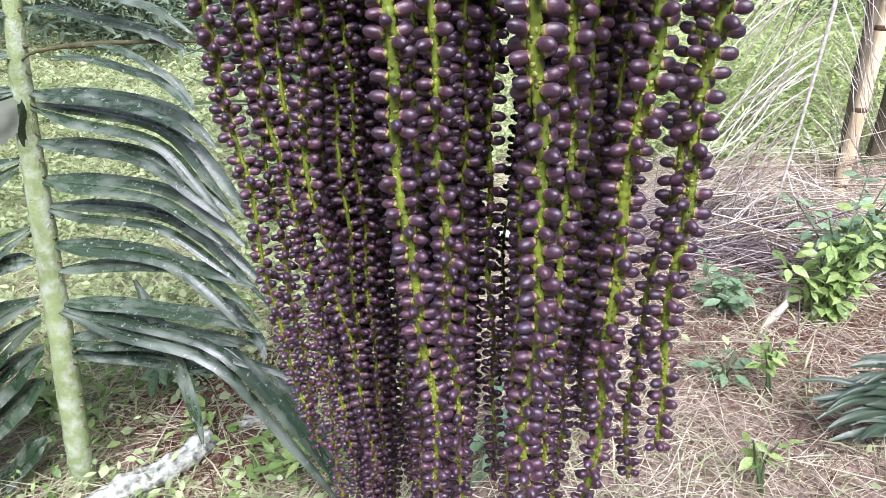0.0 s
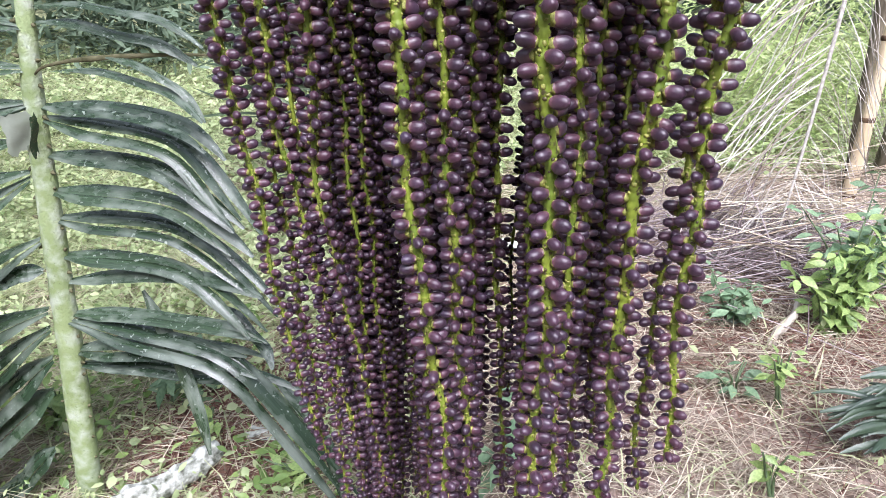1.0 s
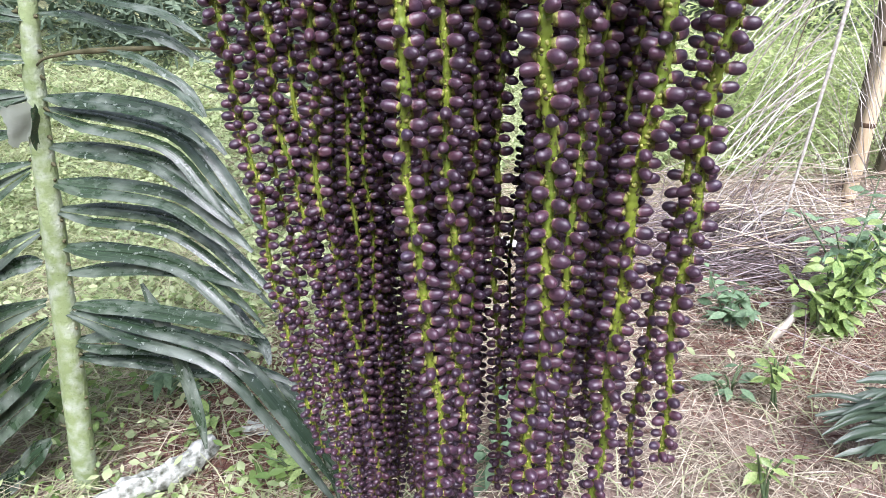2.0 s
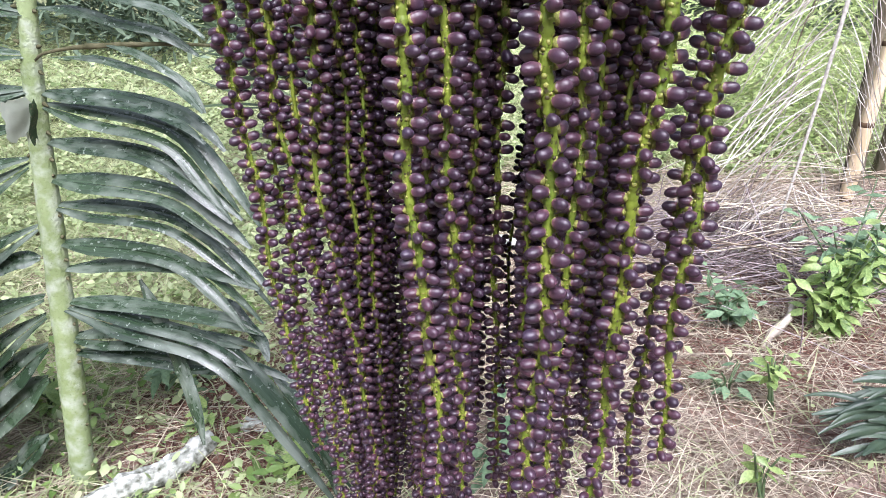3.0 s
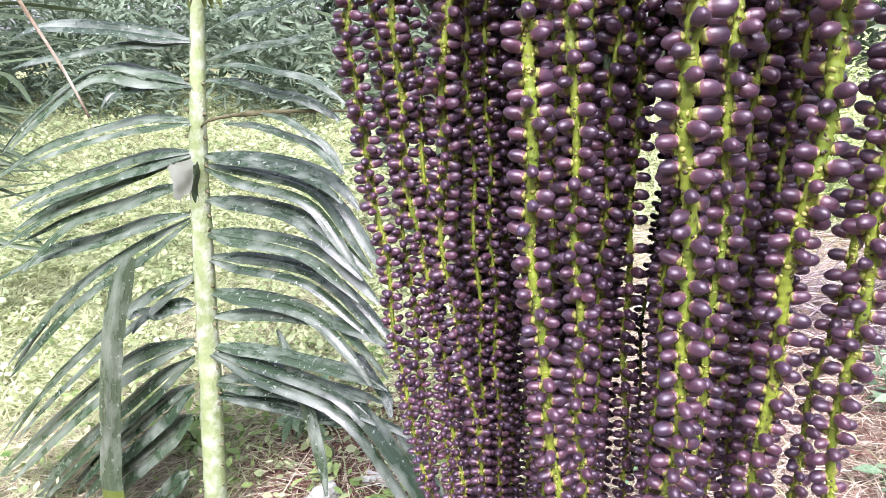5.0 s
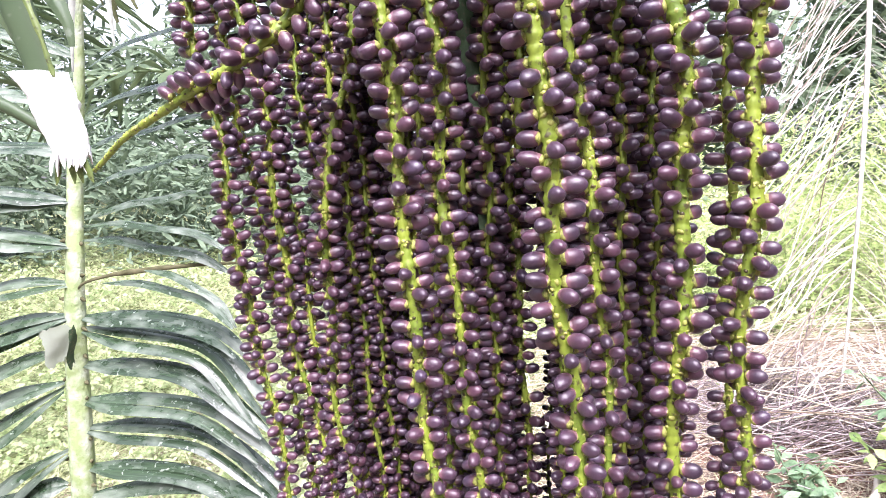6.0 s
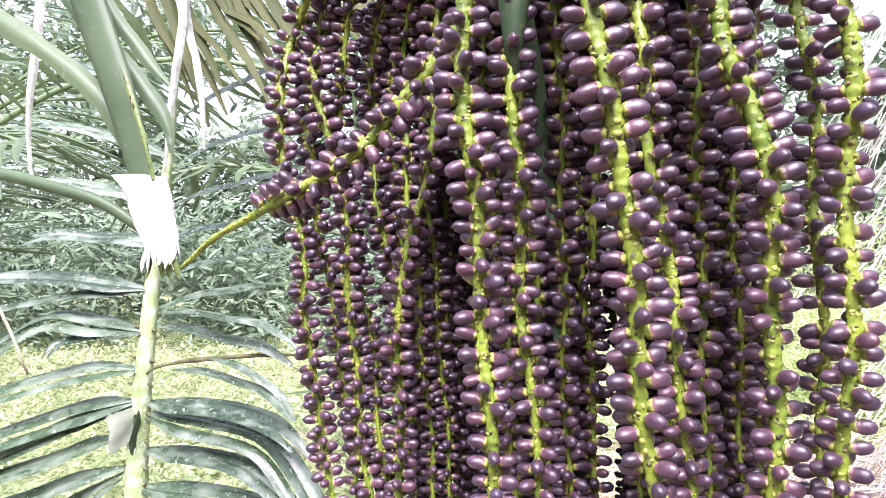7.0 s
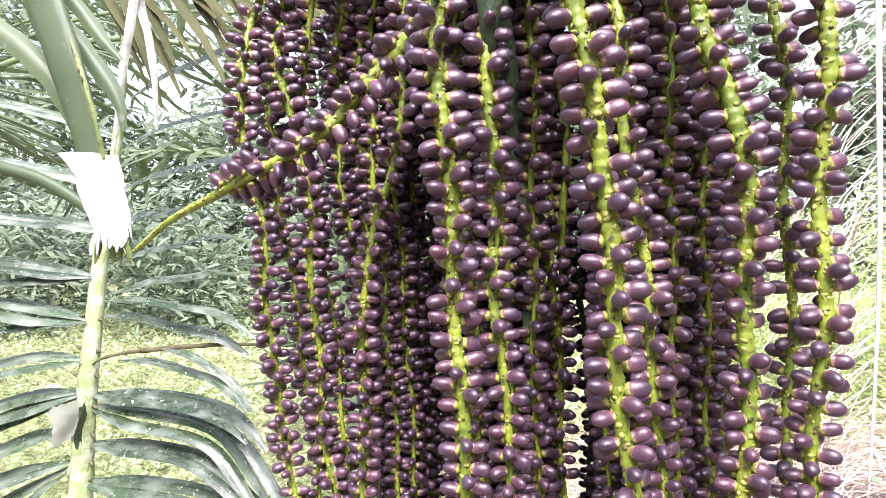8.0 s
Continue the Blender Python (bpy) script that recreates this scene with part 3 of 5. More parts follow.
front(0.62, [(0.094, 1.70), (0.103, 1.61), (0.112, 1.48), (0.116, 1.38), (0.116, 1.22), (0.112, 1.05), (0.112, 0.87)], 0.024, 9, **ONE)
front(0.575, [(0.146, 1.752), (0.162, 1.70), (0.172, 1.62), (0.172, 1.50), (0.165, 1.41), (0.161, 1.30), (0.159, 1.18), (0.160, 1.08), (0.150, 0.88)], 0.0250, 10, thick=0.0080, **ONE)
front(0.55, [(0.219, 1.738), (0.218, 1.64), (0.214, 1.55), (0.207, 1.45), (0.206, 1.36), (0.204, 1.28), (0.208, 1.18), (0.213, 1.09)], 0.0245, 11, thick=0.0075, **ONE)
front(0.63, [(0.221, 1.74), (0.224, 1.64), (0.222, 1.48), (0.217, 1.31), (0.208, 1.19), (0.204, 1.09), (0.213, 0.975)], 0.024, 12, **ONE)

# a strand that sticks out sideways, with its cut tip bare
strand([(-0.02, 0.72, 1.92), (-0.065, 0.70, 1.82), (-0.105, 0.70, 1.773), (-0.130, 0.70, 1.753), (-0.170, 0.70, 1.713), (-0.209, 0.70, 1.683), (-0.258, 0.71, 1.663), (-0.311, 0.73, 1.647), (-0.393, 0.79, 1.624), (-0.475, 0.84, 1.590)], 0.0265, 31, tip=0.95, step=0.0092, fruit_end=0.65, thick=0.0080, lean=0.38, gaps=0.5, single=(1.5, 1.9))


def build_inner_strands():
    """The strands in the depth of the cluster, with the narrow gap that lets daylight through."""
    rng = np.random.default_rng(21)
    made = 0
    tries = 0
    spots = []
    while made < 74 and tries < 6000:
        tries += 1
        x, y = rng.uniform(-0.305, 0.245), rng.uniform(0.66, 1.03)
        if ((x + 0.03) / 0.275) ** 2 + ((y - 0.83) / 0.22) ** 2 > 1:
            continue
        if y < np.interp(x, [-0.10, -0.03, 0.10, 0.24], [0.848, 0.70, 0.67, 0.67]):
            continue
        if abs(x - (0.0276 + 0.0415 * (y - 0.026))) < 0.030:
            continue
        # the dark hollow behind the foremost strand
        if -0.14 < x < -0.06 and y < 0.90:
            continue
        if any((x - a) ** 2 + (y - b) ** 2 < (0.0235 if x < -0.12 else 0.0285) ** 2 for a, b in spots):
            continue
        spots.append((x, y))
        pull = 0.30 if x < 0 else 0.06
        low = x * (1 - pull)
        end = (0.62 + 2.6 * max(0.0, -low - 0.14) if x < 0 else 0.82 + 4.2 * x * x) + rng.uniform(-0.03, 0.08)
        mid = x * (1 - 0.4 * pull)
        pts = [(0.2 * x, 0.74, 2.03), (0.7 * x, 0.5 * (y + 0.74), 1.98), (0.97 * x, y, 1.86), (x, y, 1.70), (mid + rng.normal(0, 0.006), y + rng.normal(0, 0.005), 1.40), (low, y - 0.02, end)]
        strand(pts, rng.uniform(0.022, 0.026), 100 + made, fine=False, thick=0.0042, gaps=0.08)
        made += 1


build_inner_strands()
# the dim strand beside the gap
strand([(0.0, 0.74, 2.02), (0.02, 0.76, 1.95), (0.032, 0.77, 1.80), (0.040, 0.78, 1.61), (0.045, 0.78, 1.45), (0.046, 0.78, 1.30), (0.050, 0.78, 1.16), (0.061, 0.78, 1.00), (0.065, 0.78, 0.84)], 0.0250, 70)
strand([(0.03, 0.78, 2.02), (0.10, 0.88, 1.95), (0.115, 0.90, 1.75), (0.110, 0.90, 1.50), (0.088, 0.90, 1.32), (0.076, 0.90, 1.20), (0.076, 0.90, 0.92)], 0.018, 73, fine=False, thick=0.004)
# two that close the gap at its top
strand([(0.0, 0.74, 2.03), (0.045, 0.78, 1.96), (0.056, 0.78, 1.80), (0.056, 0.78, 1.60), (0.040, 0.79, 1.47), (0.010, 0.80, 1.30), (0.0, 0.80, 0.95)], 0.022, 71, fine=False)
strand([(0.0, 0.74, 2.03), (0.040, 0.85, 1.96), (0.050, 0.87, 1.80), (0.058, 0.87, 1.62), (0.085, 0.87, 1.48), (0.105, 0.87, 1.30), (0.105, 0.86, 0.98)], 0.022, 72, fine=False)

# peduncle: comes over from the trunk and ends in the middle of the strands
ped = smooth_line([(1.05, -0.30, 2.75), (0.72, 0.05, 2.98), (0.30, 0.45, 2.85), (0.04, 0.66, 2.45), (-0.010, 0.65, 2.1), (-0.008, 0.620, 1.86), (-0.012, 0.618, 1.78), (-0.013, 0.62, 1.735)], 60)
cluster_part("peduncle", tube_mesh("peduncle", ped, np.interp(np.linspace(0, 1, 60), [0, 0.7, 0.90, 0.955, 0.985, 1], [0.045, 0.036, 0.028, 0.019, 0.009, 0.005]), PEDUNCLE, 12, 1.0, 0.1, 3), cluster, "thick dark green stalk")
# a dark strip below the peduncle, standing in for the shadowy band among the strands
bv, bf, buv = leaf_strip(smooth_line([(0.0, 0.70, 1.83), (0.005, 0.735, 1.724), (0.014, 0.74, 1.656), (0.017, 0.74, 1.581), (0.018, 0.74, 1.512), (0.014, 0.74, 1.447), (0.012, 0.74, 1.40)], 20), 0.021, (0.2, -1, 0), 0.5, 0.4, 0.2, np.random.default_rng(2))
cluster_part("shade_strip", to_mesh("shade_strip", bv, bf, [PEDUNCLE], uvs=buv), cluster, "dark green strip standing in for a shadowy band")

# palm trunk that bears the cluster, beside the camera's stand
def palm_trunk():
    t = thing("palm_tree", "stout fibrous grey-brown palm that bears the fruit", "palm tree", (1.15, -0.55, 0))
    line = smooth_line([(0, 0, -0.1), (0.02, 0, 1.0), (-0.02, 0.03, 2.2), (-0.05, 0.12, 3.2)], 40)
    part("trunk", tube_mesh("trunk", line, 0.19 + 0.02 * np.sin(np.arange(40) * 1.4), BARK, 18, 1.0, 0.12, 5), t)


palm_trunk()


# ---- the large frond beside the cluster ----
def leaflet_line(base, mid, tip, count=18, bend=1.0):
    """A curve from base to tip that passes the middle point."""
    a, m, c = (np.array(p, float) for p in (base, mid, tip))
    return smooth_line([a, 0.5 * (a + m) + (0, 0, 0.012 * bend), m, 0.5 * (m + c) + (0, 0, 0.02 * bend), c], count)


def frond_thing(name, label, line, radii, mat, group=""):
    f = thing(name, label, "palm frond", tuple(line[0]), group)
    part("rachis", tube_mesh("rachis", line - line[0], radii, mat, 10, 0.8, 0.10, 4), f)
    return f


rachis_line = smooth_line([(-1.22, 1.62, -0.12), (-1.192, 1.60, 0.13), (-1.165, 1.6, 0.40), (-1.140, 1.6, 0.66), (-1.112, 1.6, 0.96), (-1.088, 1.6, 1.22), (-1.058, 1.6, 1.43), (-1.030, 1.6, 1.62), (-0.985, 1.6, 1.85), (-0.938, 1.60, 2.22), (-0.89, 1.62, 2.6), (-0.82, 1.66, 3.0)], 90)
RACHIS_R = [0.041, 0.036, 0.028, 0.021, 0.012, 0.006]
frond = frond_thing("palm_frond", "upright green frond with lichen-spotted leaflets beside the fruit cluster", rachis_line, np.interp(np.linspace(0, 1, 90), [0, 0.2, 0.42, 0.52, 0.65, 1], RACHIS_R), RACHIS)
leaf_rng = np.random.default_rng(8)


def split_leaf(line, width, up, fold, twist):
    """A pleated leaflet that is torn lengthwise into strips towards its tip."""
    width = 1.05 * width
    strips = 1 if width < 0.05 else 2 if width < 0.08 else 3
    n = len(line)
    s = np.linspace(0, 1, n)
    along = np.gradient(line, axis=0)
    along /= np.linalg.norm(along, axis=1)[:, None]
    side = np.cross(along, np.array(up, float))
    side /= np.linalg.norm(side, axis=1)[:, None]
    verts, faces, uvs = [], [], []
    shape = np.clip(s / 0.18, 0.12, 1) ** 0.7
    for k in range(strips):
        q = (k - (strips - 1) / 2) / strips
        tear = leaf_rng.uniform(0.55, 0.85)
        apart = np.clip(s - tear, 0, 1) ** 1.5
        apart = 1.6 * apart
        shift = (width * q * shape)[:, None] * side - (abs(q) * fold * width * shape)[:, None] * np.array((0, -0.3, 0.9))
        own = line + shift + apart[:, None] * np.array((leaf_rng.normal(0, 0.03), leaf_rng.normal(0, 0.04), leaf_rng.uniform(-0.22, 0.03) * (0.4 if strips == 1 else 1)))
        cut = max(10, int(n * leaf_rng.uniform(0.82, 1.0)))
        v, f, uv = leaf_strip(own[:cut], width / strips * 1.12, up, leaf_rng.uniform(0.15, 0.45), twist + leaf_rng.normal(0, 0.2), 0.10, leaf_rng, 5, 0.22)
        faces += [tuple(i + len(verts) for i in face) for face in f]
        verts += list(v)
        uvs += list(uv * (1, 1 / strips) + (0, k / strips))
    return np.array(verts), faces, np.array(uvs)


def leaflet(base, mid, tip, width, fold=0.5, twist=0.0, label="", mat=None, owner=None, ragged=0.0, up=(0.1, -0.55, 1.0)):
    owner = owner or frond
    line = leaflet_line(base, mid, tip) - np.array(owner.location)
    v, f, uv = split_leaf(line, width, up, fold, twist)
    return part("leaflet", to_mesh("leaflet", v, f, [mat or FROND], uvs=uv), owner, label)


DRY_STEM = bark_mat("dry_stem_skin", (0.14, 0.10, 0.06), (0.42, 0.38, 0.30), 25.0)
BROWN_RIB = bark_mat("brown_rib", (0.065, 0.065, 0.03), (0.15, 0.14, 0.08), 30.0)
# leaflets towards the cluster, from the top down
part("leaflet_rib", tube_mesh("leaflet_rib", smooth_line([(-1.06, 1.59, 1.318), (-1.008, 1.55, 1.340), (-0.945, 1.55, 1.354), (-0.859, 1.55, 1.362), (-0.746, 1.55, 1.368), (-0.60, 1.55, 1.369)], 24) - np.array(frond.location), np.interp(np.linspace(0, 1, 24), [0, 0.25, 0.4, 1], [0.003, 0.004, 0.007, 0.003]), BROWN_RIB, 8, 0.5, 0.2, 2), frond, "withered brown rib of a lost leaflet")
leaflet((-0.998, 1.60, 1.328), (-0.784, 1.54, 1.311), (-0.563, 1.45, 1.221), 0.022)
leaflet((-0.845, 1.54, 1.364), (-0.700, 1.50, 1.322), (-0.580, 1.48, 1.210), 0.019)
leaflet((-1.075, 1.60, 1.245), (-0.746, 1.54, 1.232), (-0.520, 1.45, 1.120), 0.062, 0.6)
leaflet((-1.075, 1.60, 1.215), (-0.716, 1.55, 1.160), (-0.480, 1.47, 0.880), 0.088, 0.4, 0.3)
leaflet((-1.095, 1.60, 1.121), (-0.768, 1.54, 1.104), (-0.505, 1.45, 0.920), 0.055, 0.5)
leaflet((-1.105, 1.60, 1.024), (-0.742, 1.54, 1.011), (-0.480, 1.45, 0.840), 0.070, 0.5, 0.2)
leaflet((-1.110, 1.60, 0.947), (-0.755, 1.56, 0.935), (-0.450, 1.48, 0.730), 0.080, 0.4, 0.3)
leaflet((-1.122, 1.60, 0.841), (-0.771, 1.54, 0.841), (-0.480, 1.45, 0.680), 0.060, 0.5)
leaflet((-1.130, 1.60, 0.757), (-0.761, 1.55, 0.809), (-0.480, 1.46, 0.775), 0.042, 0.6)
leaflet((-1.140, 1.60, 0.660), (-0.798, 1.54, 0.683), (-0.450, 1.45, 0.645), 0.048, 0.6)
leaflet((-1.150, 1.60, 0.541), (-0.799, 1.56, 0.586), (-0.430, 1.48, 0.545), 0.084, 0.5)
leaflet((-1.155, 1.60, 0.492), (-0.769, 1.57, 0.490), (-0.400, 1.50, 0.494), 0.050, 0.4)
leaflet((-1.140, 1.59, 0.650), (-0.645, 1.50, 0.575), (-0.266, 1.42, 0.120), 0.088, 0.45, 0.25)
leaflet((-0.900, 1.60, 0.735), (-0.795, 1.54, 0.513), (-0.700, 1.45, 0.236), 0.034, 0.9, mat=None)
leaflet((-0.671, 1.58, 0.705), (-0.586, 1.54, 0.645), (-0.480, 1.45, 0.560), 0.027, 0.9)
leaflet((-0.544, 1.56, 0.482), (-0.410, 1.52, 0.334), (-0.337, 1.45, 0.130), 0.030, 0.8)
leaflet((-1.022, 1.60, 1.493), (-0.800, 1.58, 1.535), (-0.600, 1.52, 1.515), 0.026)
leaflet((-1.032, 1.60, 1.475), (-0.789, 1.52, 1.467), (-0.560, 1.50, 1.395), 0.022)
leaflet((-1.040, 1.60, 1.440), (-0.830, 1.56, 1.415), (-0.600, 1.52, 1.335), 0.026)
leaflet((-1.012, 1.60, 1.564), (-0.826, 1.58, 1.612), (-0.600, 1.52, 1.610), 0.034)
leaflet((-1.000, 1.60, 1.664), (-0.808, 1.58, 1.702), (-0.580, 1.52, 1.705), 0.036)
leaflet((-0.985, 1.60, 1.750), (-0.790, 1.58, 1.800), (-0.560, 1.52, 1.790), 0.036)
leaflet((-0.960, 1.60, 1.860), (-0.780, 1.58, 1.920), (-0.540, 1.54, 1.900), 0.034)
leaflet((-0.945, 1.60, 1.980), (-0.760, 1.58, 2.060), (-0.520, 1.54, 2.080), 0.034)
# leaflets on the far side
leaflet((-1.049, 1.59, 1.542), (-1.387, 1.55, 1.595), (-1.631, 1.47, 1.556), 0.067, 0.4)
leaflet((-1.055, 1.59, 1.539), (-1.365, 1.55, 1.523), (-1.645, 1.47, 1.432), 0.045, 0.4)
leaflet((-1.062, 1.59, 1.43), (-1.337, 1.55, 1.477), (-1.704, 1.47, 1.212), 0.094, 0.4)
leaflet((-1.062, 1.59, 1.43), (-1.228, 1.55, 1.426), (-1.289, 1.47, 1.368), 0.049, 0.4)
leaflet((-1.075, 1.59, 1.333), (-1.281, 1.55, 1.331), (-1.725, 1.47, 1.17), 0.081, 0.4)
leaflet((-1.096, 1.59, 1.251), (-1.339, 1.55, 1.213), (-1.762, 1.47, 1.033), 0.104, 0.4)
leaflet((-1.094, 1.59, 1.245), (-1.347, 1.55, 1.173), (-1.786, 1.47, 0.944), 0.071, 0.4)
leaflet((-1.123, 1.59, 1.158), (-1.309, 1.55, 1.114), (-1.662, 1.47, 0.971), 0.059, 0.4)
leaflet((-1.131, 1.59, 1.077), (-1.418, 1.55, 1.001), (-1.809, 1.47, 0.861), 0.059, 0.4)
leaflet((-1.137, 1.59, 1.06), (-1.544, 1.55, 0.829), (-1.936, 1.47, 0.434), 0.112, 0.4)
leaflet((-1.152, 1.59, 0.888), (-1.405, 1.55, 0.742), (-1.984, 1.47, 0.21), 0.118, 0.4)
leaflet((-1.165, 1.59, 0.795), (-1.266, 1.55, 0.782), (-1.313, 1.47, 0.759), 0.059, 0.4)
leaflet((-1.181, 1.59, 0.675), (-1.434, 1.55, 0.575), (-2.044, 1.47, 0.038), 0.118, 0.4)
leaflet((-1.189, 1.59, 0.617), (-1.425, 1.55, 0.446), (-1.936, 1.47, -0.034), 0.108, 0.4)
leaflet((-1.206, 1.59, 0.517), (-1.406, 1.55, 0.367), (-1.696, 1.47, 0.064), 0.126, 0.4)
leaflet((-1.23, 1.59, 0.403), (-1.392, 1.55, 0.285), (-1.578, 1.47, 0.078), 0.112, 0.4)
leaflet((-1.276, 1.59, 0.189), (-1.399, 1.55, 0.076), (-1.496, 1.47, -0.028), 0.077, 0.4)
leaflet((-1.015, 1.60, 1.650), (-1.190, 1.58, 1.690), (-1.420, 1.52, 1.670), 0.055)
leaflet((-1.000, 1.60, 1.760), (-1.180, 1.58, 1.820), (-1.400, 1.52, 1.820), 0.053)
leaflet((-0.970, 1.60, 1.880), (-1.150, 1.58, 1.960), (-1.380, 1.52, 1.980), 0.050)
leaflet((-0.955, 1.60, 2.000), (-1.130, 1.58, 2.110), (-1.340, 1.52, 2.160), 0.048)


def torn_sheath():
    """Shreds of pale sheath that cling to the rachis, curled and torn."""
    o = np.array(frond.location)
    for seed, (x, z, w, h) in enumerate([(-1.120, 1.180, 0.078, 0.088), (-1.078, 1.175, 0.014, 0.080)]):
        rng = np.random.default_rng(seed + 40)
        n, k = 9, 11
        verts = []
        for i in range(k):
            for j in range(n):
                u, v = j / (n - 1) - 0.5, i / (k - 1)
                ragged = 0.014 * rng.random() * (i == k - 1) - 0.008 * rng.random() * (i == 0)
                edge = 0.35 * abs(u) * (rng.random() - 0.7 + 0.5 * math.sin(9 * v + seed))
                verts.append((x + w * u * (1 + edge - 0.5 * v * v) + 0.008 * math.sin(4 * v + seed), 1.560 - 0.012 * math.cos(3.0 * u + 2.5 * v) + 0.004 * rng.random(), z - h * (v - 0.5) + 0.02 * u - ragged))
        faces = [(i * n + j, i * n + j + 1, (i + 1) * n + j + 1, (i + 1) * n + j) for i in range(k - 1) for j in range(n - 1)]
        part("torn_sheath", to_mesh("torn_sheath", np.array(verts) - o, faces, [SHEATH if seed == 0 else PEDUNCLE]), frond, "torn pale shred of sheath" if seed == 0 else "curled dark shred of sheath")


SHEATH = leaf_mat("pale_sheath", (0.26, 0.30, 0.23), (0.44, 0.47, 0.40), 0.4, 0.6, (0.55, 0.57, 0.52), 0.58, islands=False)


def leaf_stubs():
    """Short brown stubs along both sides of the rachis."""
    o = np.array(frond.location)
    rng = np.random.default_rng(17)
    for i in range(6, 46, 2):
        for sign in (-1, 1):
            p = rachis_line[i] - o + (sign * 0.9 * float(np.interp(i / 89, [0, 0.2, 0.42, 0.52], RACHIS_R[:4])), -0.006, rng.normal(0, 0.01))
            q = p + (sign * rng.uniform(0.006, 0.016), -0.006, rng.uniform(-0.010, 0.012))
            part("stub", tube_mesh("stub", smooth_line([p, 0.5 * (p + q), q], 4), [0.006, 0.005, 0.0035, 0.0015], BROWN_RIB, 6), frond)


leaf_stubs()
PALE_SHRED = straw_mat("pale_shred", (0.34, 0.36, 0.31), (0.50, 0.52, 0.46), False)
torn_sheath()


# ---- stem wrapped in white cloth ----
STRAP = leaf_mat("strap_leaf", (0.055, 0.085, 0.045), (0.10, 0.135, 0.07), 0.15, 0.45, (0.20, 0.22, 0.18), 0.64, False, 0.0, 0.3)

RIND = green_stalk("rind_yellow", (0.12, 0.155, 0.04), (0.075, 0.115, 0.028), (0.05, 0.06, 0.02))


def wrapped_stem():
    s = thing("wrapped_stem", "thick green stem bound with white cloth, branching below", "plant stem", (-0.54, 0.85, 1.66))
    o = np.array(s.location)
    main = smooth_line([(-0.86, 0.86, 3.0), (-0.74, 0.86, 2.35), (-0.606, 0.855, 1.95), (-0.560, 0.85, 1.82), (-0.530, 0.85, 1.70), (-0.505, 0.85, 1.61)], 50)
    part("stem", tube_mesh("stem", main - o, np.interp(np.linspace(0, 1, 50), [0, 0.6, 0.85, 1], [0.034, 0.030, 0.024, 0.012]), STRAP, 12, 0.32, 0.06, 1), s)
    for strap, wide in (([(-0.86, 0.90, 2.30), (-0.661, 0.88, 1.981), (-0.599, 0.88, 1.911), (-0.554, 0.88, 1.855), (-0.514, 0.88, 1.793), (-0.508, 0.88, 1.75)], 0.027), ([(-0.80, 0.92, 2.30), (-0.619, 0.90, 1.984), (-0.582, 0.90, 1.931), (-0.549, 0.90, 1.884), (-0.520, 0.90, 1.85)], 0.024), ([(-0.98, 0.88, 2.10), (-0.749, 0.87, 1.947), (-0.671, 0.87, 1.891), (-0.621, 0.87, 1.847), (-0.584, 0.87, 1.801), (-0.560, 0.87, 1.735)], 0.036)):
        v, f, uv = leaf_strip(smooth_line(strap, 24) - o, wide, (0.2, -1, 0.15), 0.45, 0.2, 0.25, np.random.default_rng(9), 5, 0.12)
        part("strap_leaf", to_mesh("strap_leaf", v, f, [STRAP], uvs=uv), s, "strap-shaped grey-green leaf")
    v, f, uv = leaf_strip(smooth_line([(-0.545, 0.832, 1.860), (-0.528, 0.828, 1.809), (-0.513, 0.827, 1.76), (-0.503, 0.830, 1.705)], 20) - o, 0.008, (0.2, -1, 0.15), 0.6, 0.2, 0.5, np.random.default_rng(9), 5, 0.05)
    part("torn_edge", to_mesh("torn_edge", v, f, [RIND], uvs=uv), s, "yellow-green torn edge")
    rng = np.random.default_rng(12)
    for p in ((-0.541, 0.832, 1.845), (-0.532, 0.828, 1.818), (-0.527, 0.827, 1.806)):
        v = (np.array(SCAR) * (rng.uniform(0.003, 0.006), rng.uniform(0.0012, 0.002), 0.002)) @ np.array(frame_of((0.25 + 0.1 * rng.normal(), 0, -1), (0, -1, 0))).T
        part("pit", to_mesh("pit", v + np.array(p) - o, SCAR_F, [PIT]), s, "dark bruise")
    arm = smooth_line([(-1.10, 0.88, 1.80), (-0.80, 0.87, 1.742), (-0.663, 0.86, 1.705), (-0.60, 0.86, 1.682), (-0.535, 0.86, 1.64)], 30)
    part("side_branch", tube_mesh("side_branch", arm - o, np.linspace(0.011, 0.008, 30), STRAP, 8, 0.8, 0.1, 3), s)
    # the cloth: a loose sleeve with folds, ragged below
    rng = np.random.default_rng(6)
    rings, sides = 16, 28
    verts = []
    for i in range(rings):
        v = i / (rings - 1)
        cx, cz = -0.532 + 0.027 * v, 1.716 - 0.105 * v
        rx, ry = 0.027 - 0.006 * v + 0.003 * math.sin(3 * v), 0.019
        for j in range(sides):
            a = 2 * math.pi * j / sides
            fold = 1 + 0.10 * math.sin(4 * a + 3 * v) + 0.06 * math.sin(9 * a - 6 * v) + 0.04 * rng.normal()
            drop = 0.012 * max(-0.3, rng.normal(0.3, 0.9)) if i == rings - 1 else 0.0
            corner = 0.016 * (1 - i / 4) * max(0, math.cos(a - math.pi)) ** 3 if i < 4 else 0.0
            verts.append((cx + rx * fold * math.cos(a) - corner, 0.85 + ry * fold * math.sin(a), cz - drop + 0.008 * math.cos(a) * (v - 0.3)))
    verts = np.array(verts)
    inner = verts.reshape(rings, sides, 3)
    mid = inner.mean(1, keepdims=True)
    both = np.vstack([verts, (mid + (inner - mid) * 0.92).reshape(-1, 3)])
    off = rings * sides
    faces = []
